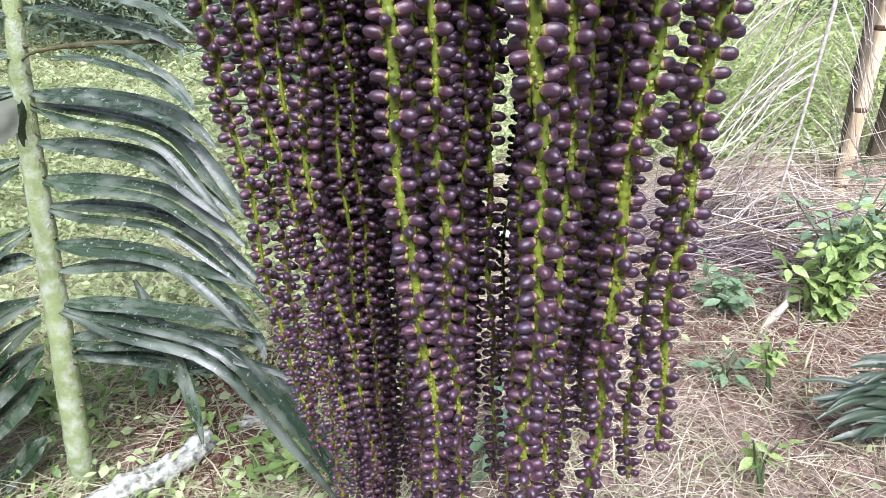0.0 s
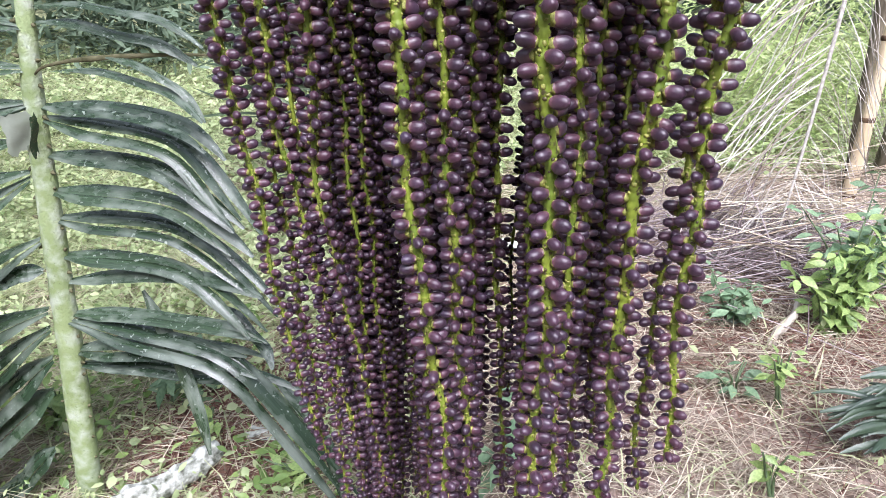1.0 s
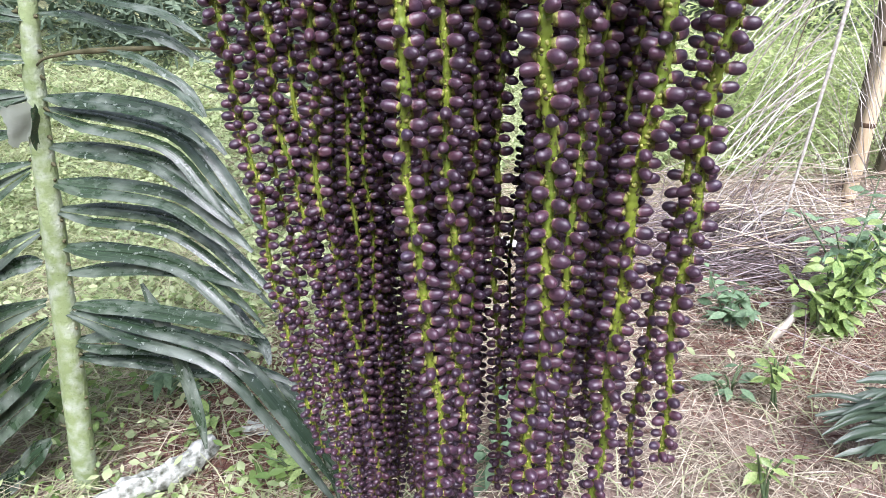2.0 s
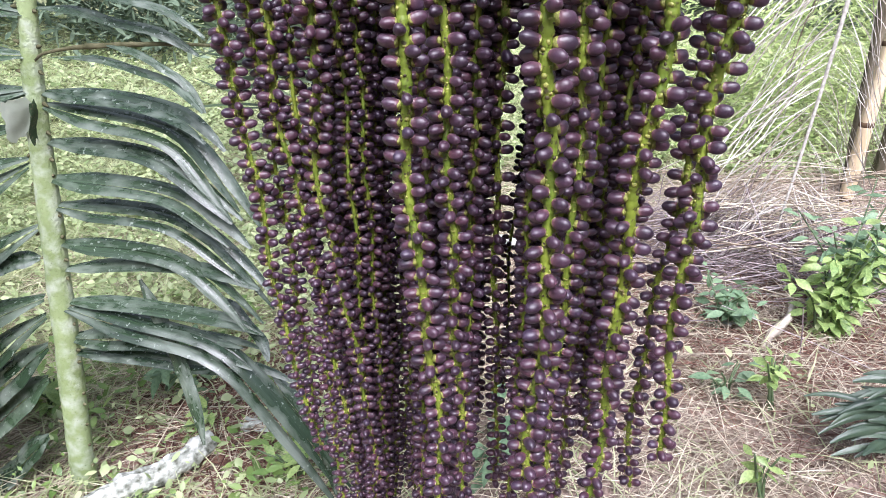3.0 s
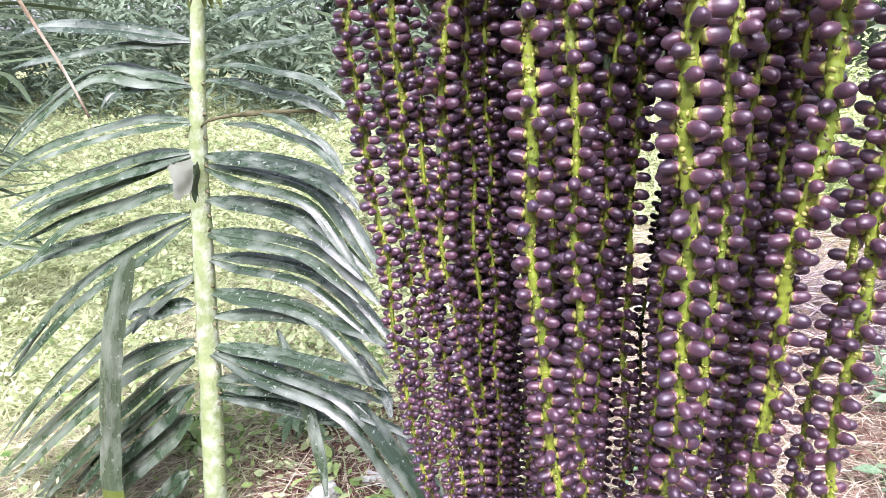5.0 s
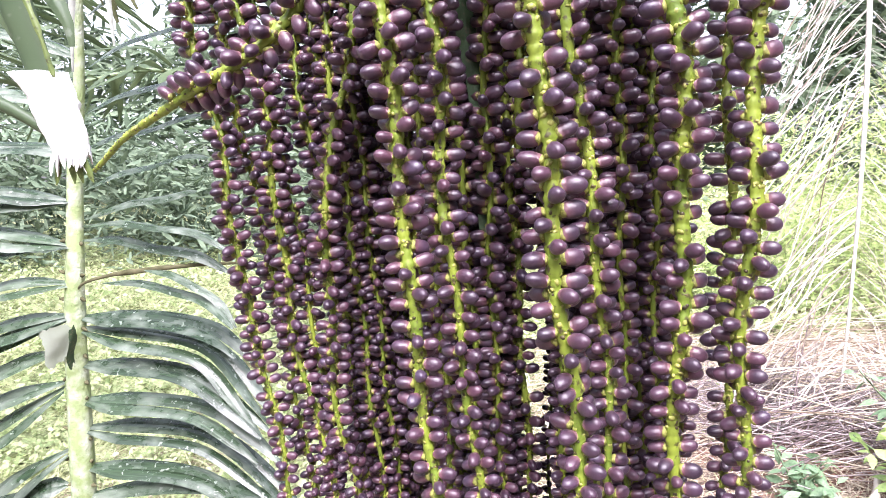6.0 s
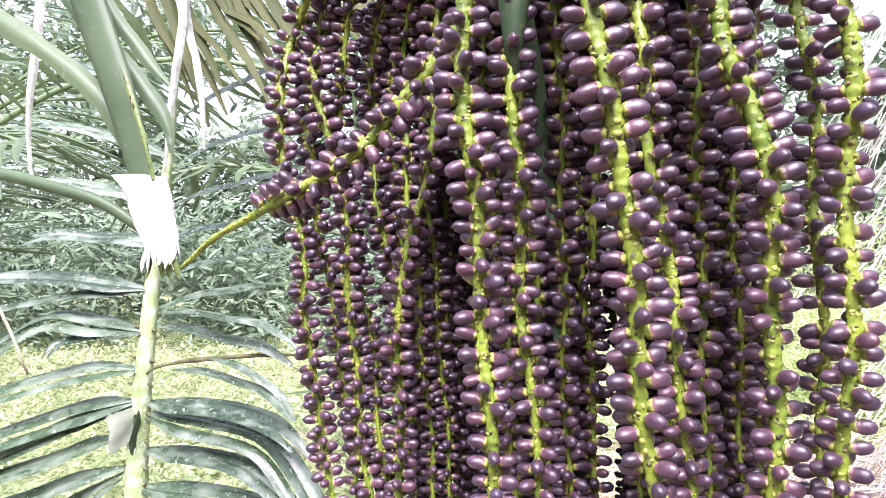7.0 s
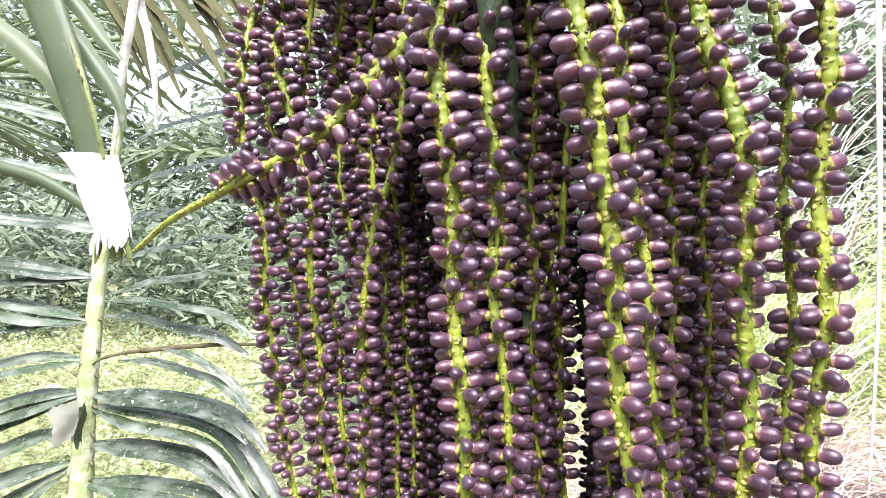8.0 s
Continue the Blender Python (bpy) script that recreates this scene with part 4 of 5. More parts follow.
    for i in range(rings - 1):
        for j in range(sides):
            k = (j + 1) % sides
            faces.append((i * sides + j, (i + 1) * sides + j, (i + 1) * sides + k, i * sides + k))
            faces.append((off + i * sides + j, off + i * sides + k, off + (i + 1) * sides + k, off + (i + 1) * sides + j))
    for i in (0, rings - 1):
        for j in range(sides):
            k = (j + 1) % sides
            faces.append((i * sides + j, i * sides + k, off + i * sides + k, off + i * sides + j))
    part("cloth", to_mesh("cloth", both - o, faces, [CLOTH]), s, "white cloth tied round the stem")
    # tatters at the foot of the cloth
    for n in range(9):
        a = math.pi * (1.05 + 0.9 * n / 8)
        top = np.array([-0.505 + 0.021 * math.cos(a), 0.85 + 0.019 * math.sin(a), 1.618])
        low = top + (rng.normal(0, 0.004), -0.003, -rng.uniform(0.012, 0.034))
        v, f, uv = leaf_strip(smooth_line([top, 0.5 * (top + low) + (rng.normal(0, 0.002), -0.002, 0), low], 6) - o, rng.uniform(0.004, 0.008), (0, -1, 0.2), 0.2, rng.normal(0, 0.5))
        part("tatter", to_mesh("tatter", v, f, [CLOTH], uvs=uv), s, "frayed strip of white cloth")
    # yellowish shreds under the cloth
    for n, (dx, dz) in enumerate([(-0.018, -0.125), (0.0, -0.135), (0.018, -0.128), (0.008, -0.12)]):
        a = np.array([-0.505 + dx * 0.4, 0.845, 1.63])
        line = smooth_line([a, a + (dx * 0.4, -0.004, -0.02), a + (dx, 0, -0.055)], 8)
        v, f, uv = leaf_strip(line - o, 0.010, (0, -1, 0.2), 0.3)
        part("shred", to_mesh("shred", v, f, [RIND], uvs=uv), s, "frayed yellow shred")


wrapped_stem()


# ---- generic fronds farther off: leaflets share four meshes ----
def leaflet_meshes(mat, width, droop, name):
    out = []
    for k in range(4):
        rng = np.random.default_rng(60 + k)
        line = smooth_line([(0, 0, 0), (0.3, 0.02 * rng.normal(), 0.05), (0.65, 0.04 * rng.normal(), 0.01 - 0.4 * droop), (1, 0.05 * rng.normal(), -droop * rng.uniform(0.8, 1.2))], 9)
        v, f, uv = leaf_strip(line, width * rng.uniform(0.85, 1.15), (0, 0, 1), 0.45, rng.normal(0, 0.3), across=3)
        out.append(to_mesh(name, v, f, [mat], uvs=uv))
    return out


GREEN_LEAFLETS = leaflet_meshes(FAR_FROND, 0.050, 0.22, "leaflet")
DRY_LEAFLETS = leaflet_meshes(DEAD, 0.009, 0.10, "leaflet")


def far_frond(points, radius, pairs, length, meshes, mat, label, seed, spread_deg=62, start=0.12, name="palm_frond", hang=0.0, group="", lo=0.6, loose=8):
    rng = np.random.default_rng(seed)
    line = smooth_line(points, 60)
    f = frond_thing(name, label, line, np.linspace(radius, radius * 0.3, 60), mat, group)
    along = np.gradient(line, axis=0)
    along /= np.linalg.norm(along, axis=1)[:, None]
    for i in range(pairs):
        s = start + (1 - start) * (i + 0.5) / pairs
        k = min(59, int(s * 59))
        t = along[k]
        across = np.cross(t, (0, 0, 1.0) if abs(t[2]) < 0.85 else (0, -1.0, 0.1))
        across /= np.linalg.norm(across)
        for sign in (-1, 1):
            a = radians(spread_deg + rng.normal(0, loose))
            way = math.cos(a) * t + sign * math.sin(a) * across + np.array([0, 0, -hang + rng.normal(0, 0.12)])
            L = length * (lo + (1 - lo) * math.sin(math.pi * min(1, s * 0.9 + 0.1))) * rng.uniform(0.8, 1.15)
            ob = new("leaflet", meshes[rng.integers(4)])
            ob.parent = f
            ob.matrix_basis = Matrix.Translation(Vector(line[k] - line[0])) @ frame_of(way, (rng.normal(0, 0.25), rng.normal(0, 0.25) - 0.3, 1)).to_4x4() @ Matrix.Diagonal((L, L ** 0.5 * 0.8, L, 1))
    return f


G1 = "fronds in the thicket"
green = "green frond with long drooping leaflets in the thicket"
far_frond([(-4.7, 3.6, 0.0), (-4.3, 3.4, 1.2), (-3.3, 3.1, 2.2), (-1.9, 2.9, 2.6), (-0.6, 3.0, 2.3)], 0.03, 45, 0.85, GREEN_LEAFLETS, STEM, green, 1, group=G1)
far_frond([(-1.2, 4.6, 0.0), (-1.2, 4.4, 1.6), (-1.3, 4.2, 2.6), (-1.0, 3.8, 3.4), (-0.3, 3.4, 3.7)], 0.03, 45, 0.9, GREEN_LEAFLETS, STEM, green, 2, group=G1)
far_frond([(-6.8, 5.0, 0.0), (-6.2, 4.8, 1.5), (-4.9, 4.5, 2.6), (-3.0, 4.2, 3.2), (-1.6, 4.0, 3.1)], 0.035, 48, 1.0, GREEN_LEAFLETS, STEM, green, 3, group=G1)
far_frond([(-3.4, 2.7, 0.0), (-3.3, 2.6, 1.0), (-2.9, 2.4, 1.75), (-2.2, 2.1, 2.1), (-1.6, 1.9, 2.0)], 0.022, 36, 0.62, GREEN_LEAFLETS, STEM, green, 4, group=G1)
far_frond([(-0.9, 5.6, 0.1), (-0.8, 5.4, 1.8), (-0.6, 5.1, 3.0), (-0.2, 4.6, 3.8), (0.5, 4.2, 4.1)], 0.03, 45, 0.95, GREEN_LEAFLETS, STEM, green, 5, group=G1)
far_frond([(-8.4, 6.4, 0.2), (-7.7, 6.2, 1.8), (-6.3, 5.8, 3.0), (-4.3, 5.4, 3.7), (-2.8, 5.2, 3.6)], 0.035, 45, 1.1, GREEN_LEAFLETS, STEM, green, 6, group=G1)

far_frond([(-0.6, 3.4, 0.0), (-0.65, 3.3, 1.0), (-0.9, 3.0, 1.75), (-1.3, 2.7, 2.02), (-1.8, 2.5, 1.95)], 0.022, 45, 0.62, GREEN_LEAFLETS, STEM, green, 7, group=G1)

# strap leaflets that hang between the cloth and the cluster, from a frond overhead
overhead = frond_thing("palm_frond", "overhead frond whose olive leaflets hang down behind the cluster", smooth_line([(-1.5, 1.5, 2.75), (-1.0, 1.4, 2.72), (-0.5, 1.3, 2.66), (0.3, 1.2, 2.6), (1.0, 0.6, 2.9)], 30), 0.02, STEM)
OLIVE = leaf_mat("olive_leaf", (0.035, 0.045, 0.015), (0.085, 0.085, 0.032), 0.10, 0.6, None, 0.6, False, 2.0, 0.15)
olive_rng = np.random.default_rng(33)
for n in range(30):
    x0 = -0.98 + 0.020 * n + olive_rng.normal(0, 0.01)
    drop = olive_rng.uniform(0.16, 0.24)
    leaflet((x0, 1.36, 2.68), (x0 + drop * 0.7, 1.33, 2.16), (x0 + drop * 1.55, 1.29 + olive_rng.normal(0, 0.03), olive_rng.uniform(1.76, 1.98)), olive_rng.uniform(0.012, 0.026), 0.5, 0.3, mat=OLIVE, owner=overhead, up=(0.3, -1, 0.3))


def dry_strip(points, width, seed):
    o = np.array(points[0])
    rng = np.random.default_rng(seed)
    v, f, uv = leaf_strip(smooth_line(points, 20) - o, width, (0.3, -1, 0.1), 0.35, 0.8, 0.3, rng)
    ob = new("dry_leaf_strip", to_mesh("dry_leaf_strip", v, f, [PALE_SHRED], uvs=uv))
    ob.location = o
    tagged(ob, "bleached strip of dead leaf hanging from above", "dead leaf", "hanging dead strips")


dry_strip([(-0.72, 1.26, 2.68), (-0.690, 1.21, 2.35), (-0.679, 1.20, 2.085), (-0.694, 1.20, 1.99), (-0.715, 1.20, 1.884), (-0.729, 1.20, 1.777)], 0.020, 1)
dry_strip([(-0.74, 1.28, 2.68), (-0.705, 1.23, 2.35), (-0.686, 1.22, 2.093), (-0.665, 1.22, 1.993), (-0.656, 1.22, 1.905), (-0.656, 1.22, 1.82)], 0.026, 3)
dry_strip([(-1.02, 1.30, 2.72), (-0.99, 1.22, 2.30), (-1.009, 1.20, 2.032), (-1.028, 1.20, 1.921), (-1.028, 1.20, 1.798), (-1.012, 1.20, 1.752)], 0.020, 2)

# ---- right side: dead frond, bamboo, trunk, bush ----
far_frond([(2.00, 3.75, 3.9), (1.93, 3.70, 3.2), (1.88, 3.65, 2.6), (1.83, 3.6, 1.6), (1.785, 3.6, 0.85), (1.73, 3.6, 0.22), (1.70, 3.6, 0.05)], 0.021, 170, 0.80, DRY_LEAFLETS, DEAD_RIB, "dead bleached palm frond hanging head down to the ground", 9, 44, 0.02, "dead_palm_frond", 0.12, lo=0.8, loose=9)


def bamboo_pole():
    p = thing("bamboo_pole", "dry tan bamboo pole with dark nodes leaning on a trunk", "bamboo pole", (2.53, 4.42, 0.0))
    n = 48
    a, b = np.array([0.0, 0.0, -0.05]), np.array([0.10, 0.02, 2.6])
    line = a + np.linspace(0, 1, n)[:, None] * (b - a) + np.stack([0.02 * np.sin(np.linspace(0, 3.1, n)) * -1, np.zeros(n), np.zeros(n)], 1)
    part("culm", tube_mesh("culm", line, np.linspace(0.044, 0.040, n), BAMBOO, 14), p)
    for z in (0.20, 0.70, 1.22, 1.74, 2.24):
        k = int((z + 0.05) / 2.65 * (n - 1))
        ring = np.stack([line[k] + (0, 0, d) for d in (-0.016, -0.007, 0.007, 0.016)])
        part("node", tube_mesh("node", ring, [0.043, 0.0465, 0.0465, 0.043], NODE, 14), p, "dark ring-shaped node")


bamboo_pole()


def tree_trunk(at, height, radius, lean, seed):
    t = thing("tree_trunk", "slender grey-brown trunk with rough bark behind the bamboo", "tree trunk", at)
    line = smooth_line([(0, 0, -0.1), (lean * 0.3, 0.02, height * 0.35), (lean * 0.6, 0, height * 0.7), (lean, 0.05, height)], 30)
    part("bole", tube_mesh("bole", line, np.linspace(radius * 1.25, radius * 0.8, 30), BARK, 14, 1.0, 0.18, seed), t)


tree_trunk((2.86, 4.95, 0.0), 5.5, 0.055, -0.35, 2)
tree_trunk((3.25, 5.2, 0.0), 5.0, 0.10, 0.2, 3)


def leafy(name, label, category, at, height, spreadx, count, leaf, mat, seed, stems=6, low=0.15):
    """A small bush or plant: thin stems and many single leaves."""
    rng = np.random.default_rng(seed)
    b = thing(name, label, category, (*at, float(ground_height(*at))))
    places, ways = [], []
    for i in range(stems):
        a = rng.uniform(0, 6.28)
        r = spreadx * rng.uniform(0.2, 1.0)
        tip = np.array([r * math.cos(a), r * math.sin(a), height * rng.uniform(0.65, 1.05)])
        line = smooth_line([(0.02 * rng.normal(), 0.02 * rng.normal(), -0.02), tip * (0.35, 0.35, 0.55), tip], 12)
        part("stem", tube_mesh("stem", line, np.linspace(0.007, 0.003, 12), STEM, 6), b)
        for k in range(count // stems):
            p = line[int(rng.uniform(low, 1) * 11.99)]
            w = rng.normal(0, 1, 3) * (1, 1, 0.35) + (0, 0, -0.22)
            w /= np.linalg.norm(w)
            places.append(p + w * rng.uniform(0, 0.5) * leaf)
            ways.append(w)
    ups = rng.normal(0, 0.4, (len(places), 3)) + (0, -0.3, 1)
    mesh = to_mesh("leaf", np.array(LEAF), LEAF_F, [mat])
    if len(places) <= 300:
        for p, w, u in zip(places, ways, ups):
            ob = new("leaf", mesh)
            ob.parent = b
            ob.matrix_basis = Matrix.Translation(p) @ frame_of(w, u).to_4x4() @ Matrix.Scale(leaf * rng.uniform(0.6, 1.2), 4)
    return b


BUSH_ONE = leaf_mat("bush_leaf_single", (0.15, 0.27, 0.08), (0.50, 0.62, 0.23), 0.4, 0.35, islands=False)
PALE_ONE = leaf_mat("pale_leaf_single", (0.09, 0.17, 0.09), (0.28, 0.40, 0.23), 0.3, 0.5, islands=False)
leafy("bush", "bright green leafy bush beside the bamboo pole", "bush", (1.65, 2.76), 0.52, 0.29, 297, 0.080, BUSH_ONE, 1, 12)
leafy("bush", "bluish-green leafy bush behind a brighter one", "bush", (1.80, 2.98), 0.64, 0.28, 290, 0.080, PALE_ONE, 21, 10)
leafy("bush", "bright green leafy bush among dry litter", "bush", (2.15, 3.15), 0.42, 0.24, 160, 0.082, BUSH_ONE, 2, 7)
leafy("seedling", "small seedling with a few light green leaves", "plant", (1.17, 2.18), 0.24, 0.08, 24, 0.066, BUSH_ONE, 3, 4, 0.6)
leafy("seedling", "small seedling with a yellowing leaf", "plant", (0.95, 1.70), 0.18, 0.06, 12, 0.062, BUSH_ONE, 4, 3, 0.6)
leafy("weed_plant", "low weed with pale bluish-green leaves", "plant", (1.20, 2.85), 0.20, 0.22, 120, 0.080, PALE_ONE, 5, 8)
leafy("weed_plant", "low weed with broad bluish-green leaves", "plant", (0.13, 1.80), 0.20, 0.10, 26, 0.15, PALE_ONE, 6, 4)
leafy("weed_plant", "low weed with pale bluish-green leaves", "plant", (-1.02, 2.05), 0.22, 0.12, 34, 0.095, PALE_ONE, 7, 5)
leafy("weed_plant", "low weed with green leaves under the frond", "plant", (-0.52, 1.66), 0.14, 0.16, 60, 0.07, BUSH_ONE, 8, 7)
leafy("weed_plant", "low weed with green leaves growing over a log", "plant", (-0.98, 1.50), 0.11, 0.18, 44, 0.055, BUSH_ONE, 19, 7)
leafy("weed_plant", "low weed with green leaves beside the rachis", "plant", (-1.52, 1.95), 0.20, 0.16, 60, 0.085, BUSH_ONE, 9, 7)
leafy("weed_plant", "yellowish-green weed among the straw", "plant", (-0.92, 1.86), 0.12, 0.10, 26, 0.065, BUSH_ONE, 10, 5)
leafy("weed_plant", "low weed with pale bluish-green leaves", "plant", (1.05, 2.28), 0.12, 0.14, 22, 0.09, PALE_ONE, 11, 5)

# drooping dark leaflets of a young palm on the litter
young = frond_thing("young_palm", "young palm with dark green leaflets spread low over the litter", smooth_line([(2.30, 2.05, 0.0), (2.10, 2.0, 0.20), (1.85, 1.96, 0.30), (1.60, 1.93, 0.30)], 20), 0.010, STEM)
young_rng = np.random.default_rng(51)
YOUNG = leaf_mat("young_palm_leaf", (0.025, 0.050, 0.032), (0.09, 0.13, 0.08), 0.2, 0.35, None, 0.6, False, 3.0, 0.6)
for n in range(34):
    u = n / 33
    bx, bz = 1.62 + 0.22 * young_rng.random(), 0.31 - 0.20 * u + 0.03 * young_rng.normal()
    tx = 1.10 + 0.13 * abs(u - 0.55) * 2 + 0.10 * young_rng.random()
    tz = 0.345 - 0.29 * u + 0.02 * young_rng.normal()
    leaflet((bx, 1.93, bz), (0.45 * bx + 0.55 * tx, 1.90 - 0.05 * u, 0.5 * (bz + tz) + 0.035), (tx, 1.90 - 0.08 * u + 0.04 * young_rng.normal(), tz), young_rng.uniform(0.018, 0.028), 0.5, owner=young, mat=YOUNG, up=(0.1, -0.8, 0.8))


def fallen_log(at, turn, length, radius, label, mat, seed, rise=6):
    t = thing("fallen_log", label, "log", at)
    line = smooth_line([(-length / 2, 0, 0), (-length / 6, 0.03 * length, 0.01 * length), (length / 4, -0.02 * length, 0.0), (length / 2, 0.02 * length, 0.02 * length)], 20)
    part("log", tube_mesh("log", line, radius * (1 + 0.06 * np.sin(np.arange(20) * 0.9)) * np.linspace(1.1, 0.75, 20), mat, 16, 0.7, 0.5, seed), t)
    t.rotation_euler = (0, radians(-rise), radians(turn))


PALE_WOOD = bark_mat("pale_wood", (0.06, 0.065, 0.04), (0.68, 0.70, 0.64), 38.0, (1, 1, 1))
fallen_log((-1.01, 1.53, 0.045), 48, 0.56, 0.054, "pale lichen-whitened log lying in weeds", PALE_WOOD, 1)
fallen_log((1.42, 2.72, 0.06), 48, 0.34, 0.026, "short broken branch with pale bare wood", WOOD, 2, 18)
fallen_log((2.2, 3.2, 0.05), 10, 0.6, 0.06, "dark rotting log beside the bush", BARK, 3)


def white_scrap(x, y, s, seed):
    rng = np.random.default_rng(seed)
    n = 6
    v = [(s * (i / (n - 1) - 0.5) + 0.1 * s * rng.normal(), s * 0.7 * (j / (n - 1) - 0.5) + 0.1 * s * rng.normal(), 0.03 + 0.25 * s * rng.random()) for i in range(n) for j in range(n)]
    f = [(i * n + j, (i + 1) * n + j, (i + 1) * n + j + 1, i * n + j + 1) for i in range(n - 1) for j in range(n - 1)]
    ob = new("bleached_leaf", to_mesh("bleached_leaf", v, f, [PALE_SHRED]))
    ob.location = (x, y, float(ground_height(x, y)))
    tagged(ob, "crumpled bleached dead leaf on the ground", "dead leaf", "bleached leaves on the ground")


for n, (x, y, s) in enumerate([(0.19, 3.72, 0.16), (1.42, 3.55, 0.12), (1.24, 2.78, 0.08), (-0.72, 1.86, 0.09), (-1.33, 2.35, 0.16), (-0.66, 1.98, 0.10), (1.9, 3.3, 0.09)]):
    white_scrap(x, y, s, n)


# ---- thicket and trees behind ----
def foliage(name, label, category, n, box, size, mat, seed, clump=0.9, cut=0.0):
    rng = np.random.default_rng(seed)
    p = rng.uniform(0, 1, (n, 3)) * (box[1] - box[0], box[3] - box[2], box[5] - box[4]) + (box[0], box[2], 0)
    top = np.array([noise.noise(Vector((a * 0.55, b * 0.55, seed))) for a, b in p[:, :2]])
    p[:, 2] *= np.clip(0.75 + 0.6 * top, 0.25, 1.2)
    keep = np.array([noise.noise(Vector(q * clump) + Vector((0, 0, seed * 3.1))) for q in p]) > cut
    p = p[keep]
    p[:, 2] += ground_height(p[:, 0], p[:, 1]) + box[4]
    way = rng.normal(0, 1, p.shape) * (1, 1, 0.6)
    s = (rng.uniform(0.5, 1.3, len(p)) * size)[:, None] * (1.6, 0.75, 1.0)
    stuff(name, scatter(name, OVAL, OVAL_F, p, way, rng.normal(0, 0.5, p.shape) + (0, -0.3, 1), s, [mat]), label, category)


foliage("thicket", "dark dense thicket of small leaves at the slope's edge", "thicket", 16000, (-11, -1.6, 8.0, 10.5, 0.0, 2.6), 0.14, THICKET, 1, 0.9, -0.1)
foliage("shrubs", "light green shrubs behind the dead frond", "shrubs", 52000, (1.2, 9, 5.4, 8.0, 0.0, 2.0), 0.052, SHRUB, 2, 1.3, -0.1)
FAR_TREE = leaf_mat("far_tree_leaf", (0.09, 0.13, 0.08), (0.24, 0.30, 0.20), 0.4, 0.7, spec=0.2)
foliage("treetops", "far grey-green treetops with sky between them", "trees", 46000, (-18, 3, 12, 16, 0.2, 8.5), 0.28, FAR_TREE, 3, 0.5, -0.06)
# added foliage walls behind and beside the camera, to block light from the low sky
SKY_BLOCK = leaf_mat("sky_blocker_leaf", (0.035, 0.065, 0.030), (0.10, 0.15, 0.07), 0.3, 0.5)
foliage("forest", "added dark trees that block low sky light", "trees", 24000, (-12, 12, -9.5, -5.0, 0.0, 8.5), 0.42, SKY_BLOCK, 5, 0.4, -0.25)
foliage("forest", "added dark trees that block low sky light", "trees", 10000, (7.0, 11.0, -5.0, 7.0, 0.0, 7.0), 0.42, SKY_BLOCK, 6, 0.4, -0.25)
foliage("forest", "added dark trees that block low sky light", "trees", 10000, (-12.0, -8.0, -5.0, 7.0, 0.0, 7.0), 0.42, SKY_BLOCK, 7, 0.4, -0.25)
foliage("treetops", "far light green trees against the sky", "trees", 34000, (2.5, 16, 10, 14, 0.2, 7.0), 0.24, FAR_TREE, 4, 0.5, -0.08)


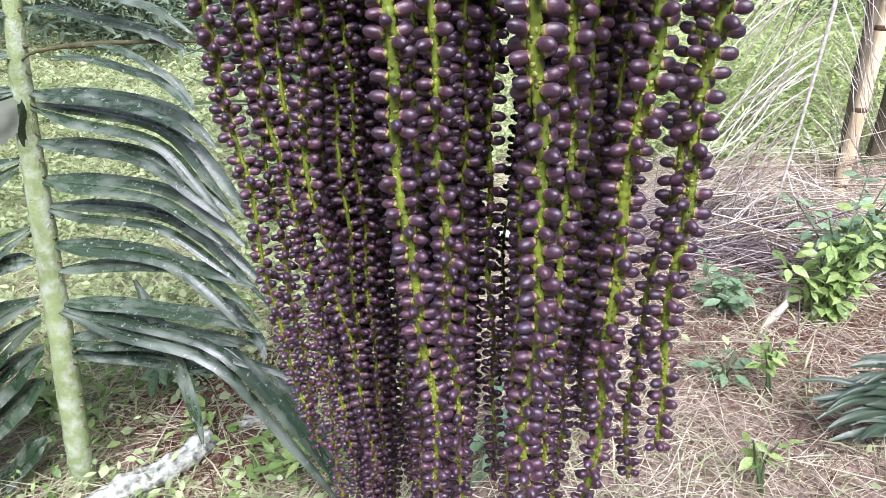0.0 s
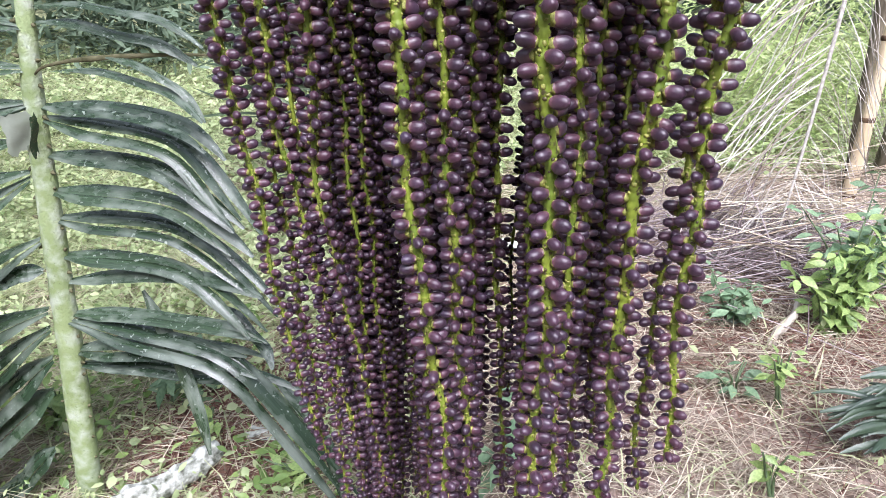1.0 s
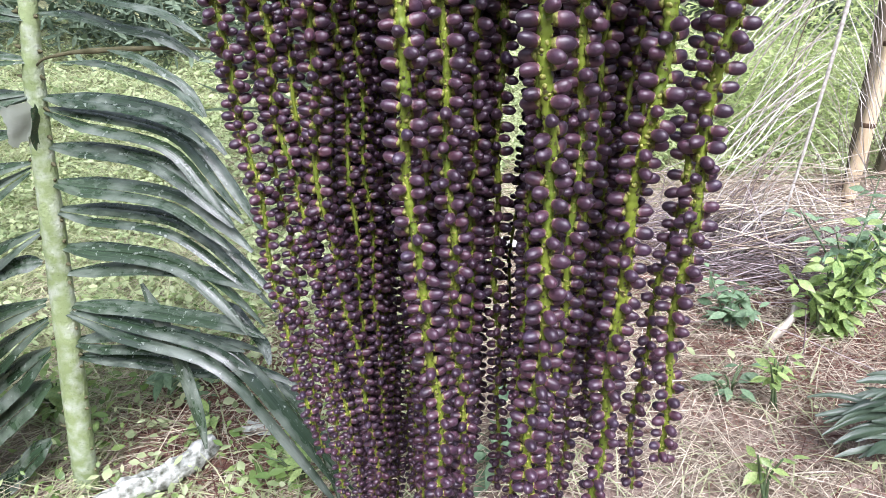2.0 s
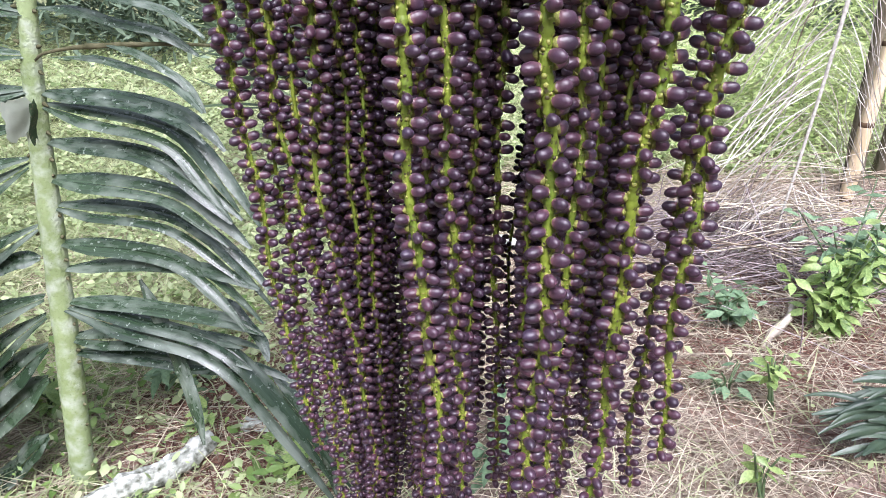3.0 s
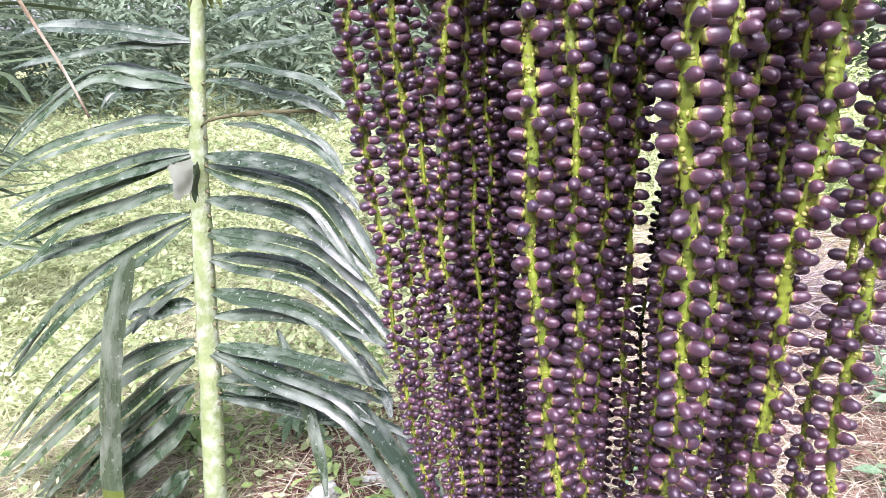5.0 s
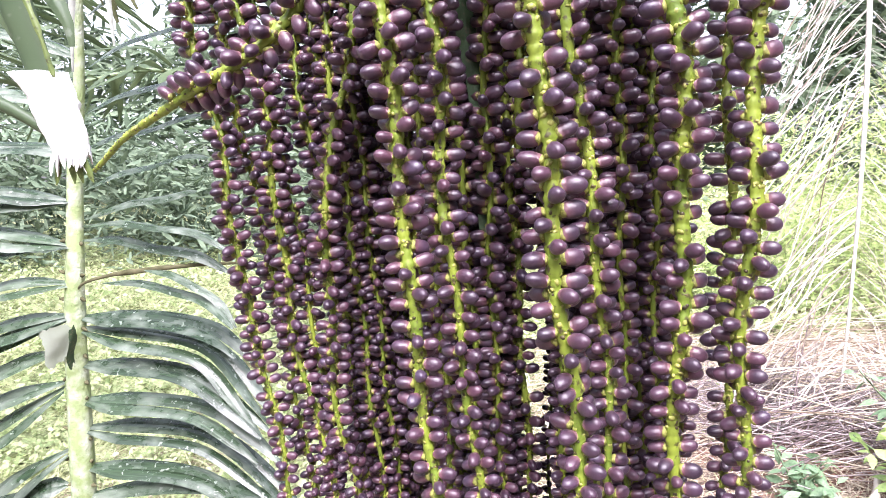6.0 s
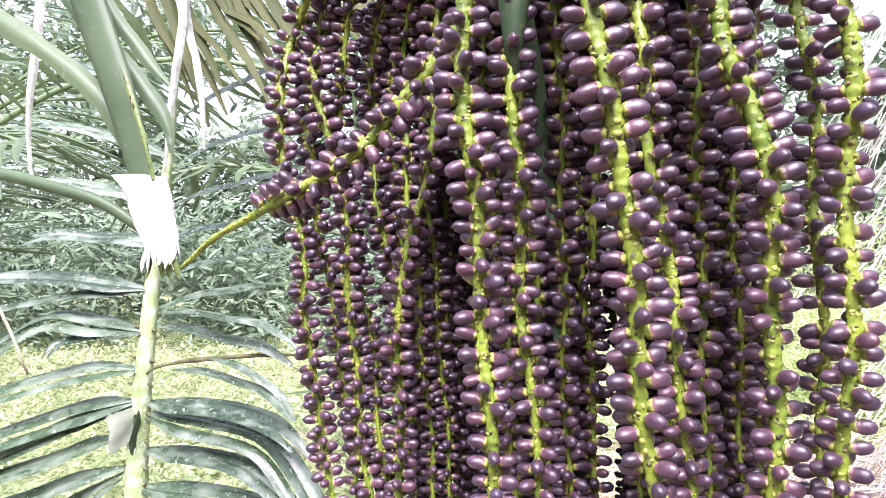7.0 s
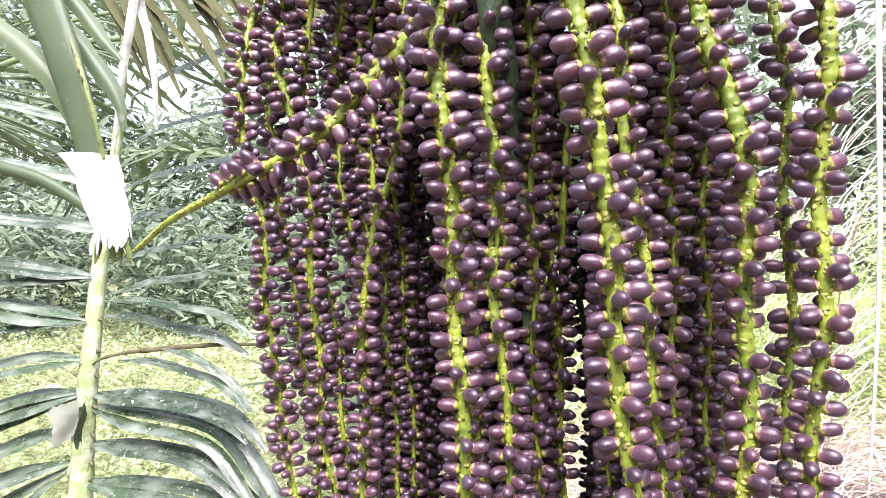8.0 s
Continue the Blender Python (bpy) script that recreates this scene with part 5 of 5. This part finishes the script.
# ---- reddish-brown needles of rotted fronds on the soil ----
def brown_litter():
    rng = np.random.default_rng(14)
    xs, ys = [], []
    for cx, cy, sx, sy, n in ((1.75, 3.0, 0.45, 0.45, 2000), (1.45, 2.35, 0.4, 0.4, 900), (-0.80, 1.98, 0.24, 0.26, 3000), (0.9, 3.3, 0.5, 0.5, 800)):
        xs.append(rng.normal(cx, sx, n))
        ys.append(rng.normal(cy, sy, n))
    x, y = np.concatenate(xs), np.concatenate(ys)
    z = ground_height(x, y) + rng.uniform(0.004, 0.03, len(x))
    a = rng.normal(0.5, 1.0, len(x))
    way = np.stack([np.cos(a), np.sin(a), rng.normal(0, 0.10, len(x))], 1)
    size = np.stack([rng.uniform(0.05, 0.25, len(x)), rng.uniform(0.12, 0.4, len(x)), rng.uniform(0.12, 0.4, len(x))], 1)
    mat = straw_mat("brown_needles", (0.12, 0.045, 0.035), (0.42, 0.24, 0.18))
    stuff("brown_litter", scatter("brown_litter", STICK, STICK_F, np.stack([x, y, z], 1), way, rng.normal(0, 0.3, (len(x), 3)) + (0, 0, 1), size, [mat]), "reddish-brown rotted leaf needles on the soil", "litter")


brown_litter()


# a broad strap leaf that stands before the frond's outer leaflets, green below and lichen-grey above
YELLOW_LEAF = leaf_mat("yellow_green_leaf", (0.07, 0.11, 0.015), (0.15, 0.19, 0.035), 0.3, 0.4, (0.30, 0.34, 0.16), 0.62, False, 4.0)
strap_plant = thing("strap_leaf_plant", "broad upright strap leaf, yellow-green below and lichen-grey above", "plant", (-1.425, 1.41, 0.0))
strap_line = smooth_line([(-1.40, 1.41, -0.05), (-1.425, 1.415, 0.08), (-1.433, 1.42, 0.233), (-1.411, 1.42, 0.356), (-1.385, 1.42, 0.493), (-1.351, 1.42, 0.64), (-1.312, 1.42, 0.78), (-1.257, 1.42, 0.911), (-1.206, 1.42, 0.998)], 34)
sv, sf, suv = leaf_strip(strap_line - np.array(strap_plant.location), 0.076, (0.1, -1, 0.1), 0.25, 0.1, 0.08, np.random.default_rng(5), 7, 0.12)
part("blade", to_mesh("blade", sv, sf, [FROND, YELLOW_LEAF], [1 if suv[f[0]][0] < 0.22 else 0 for f in sf], suv), strap_plant)

# a bare dry stem that hangs in from above
dry_stem = thing("dry_twig", "thin dry brown twig hanging in from above", "twig", (-1.62, 1.25, 2.5))
part("stem", tube_mesh("stem", smooth_line([(-1.62, 1.25, 2.5), (-1.36, 1.2, 1.98), (-1.175, 1.2, 1.633), (-1.095, 1.2, 1.49), (-1.05, 1.2, 1.389)], 30) - np.array(dry_stem.location), np.linspace(0.011, 0.003, 30), DRY_STEM, 8, 0.7, 0.2, 6), dry_stem)
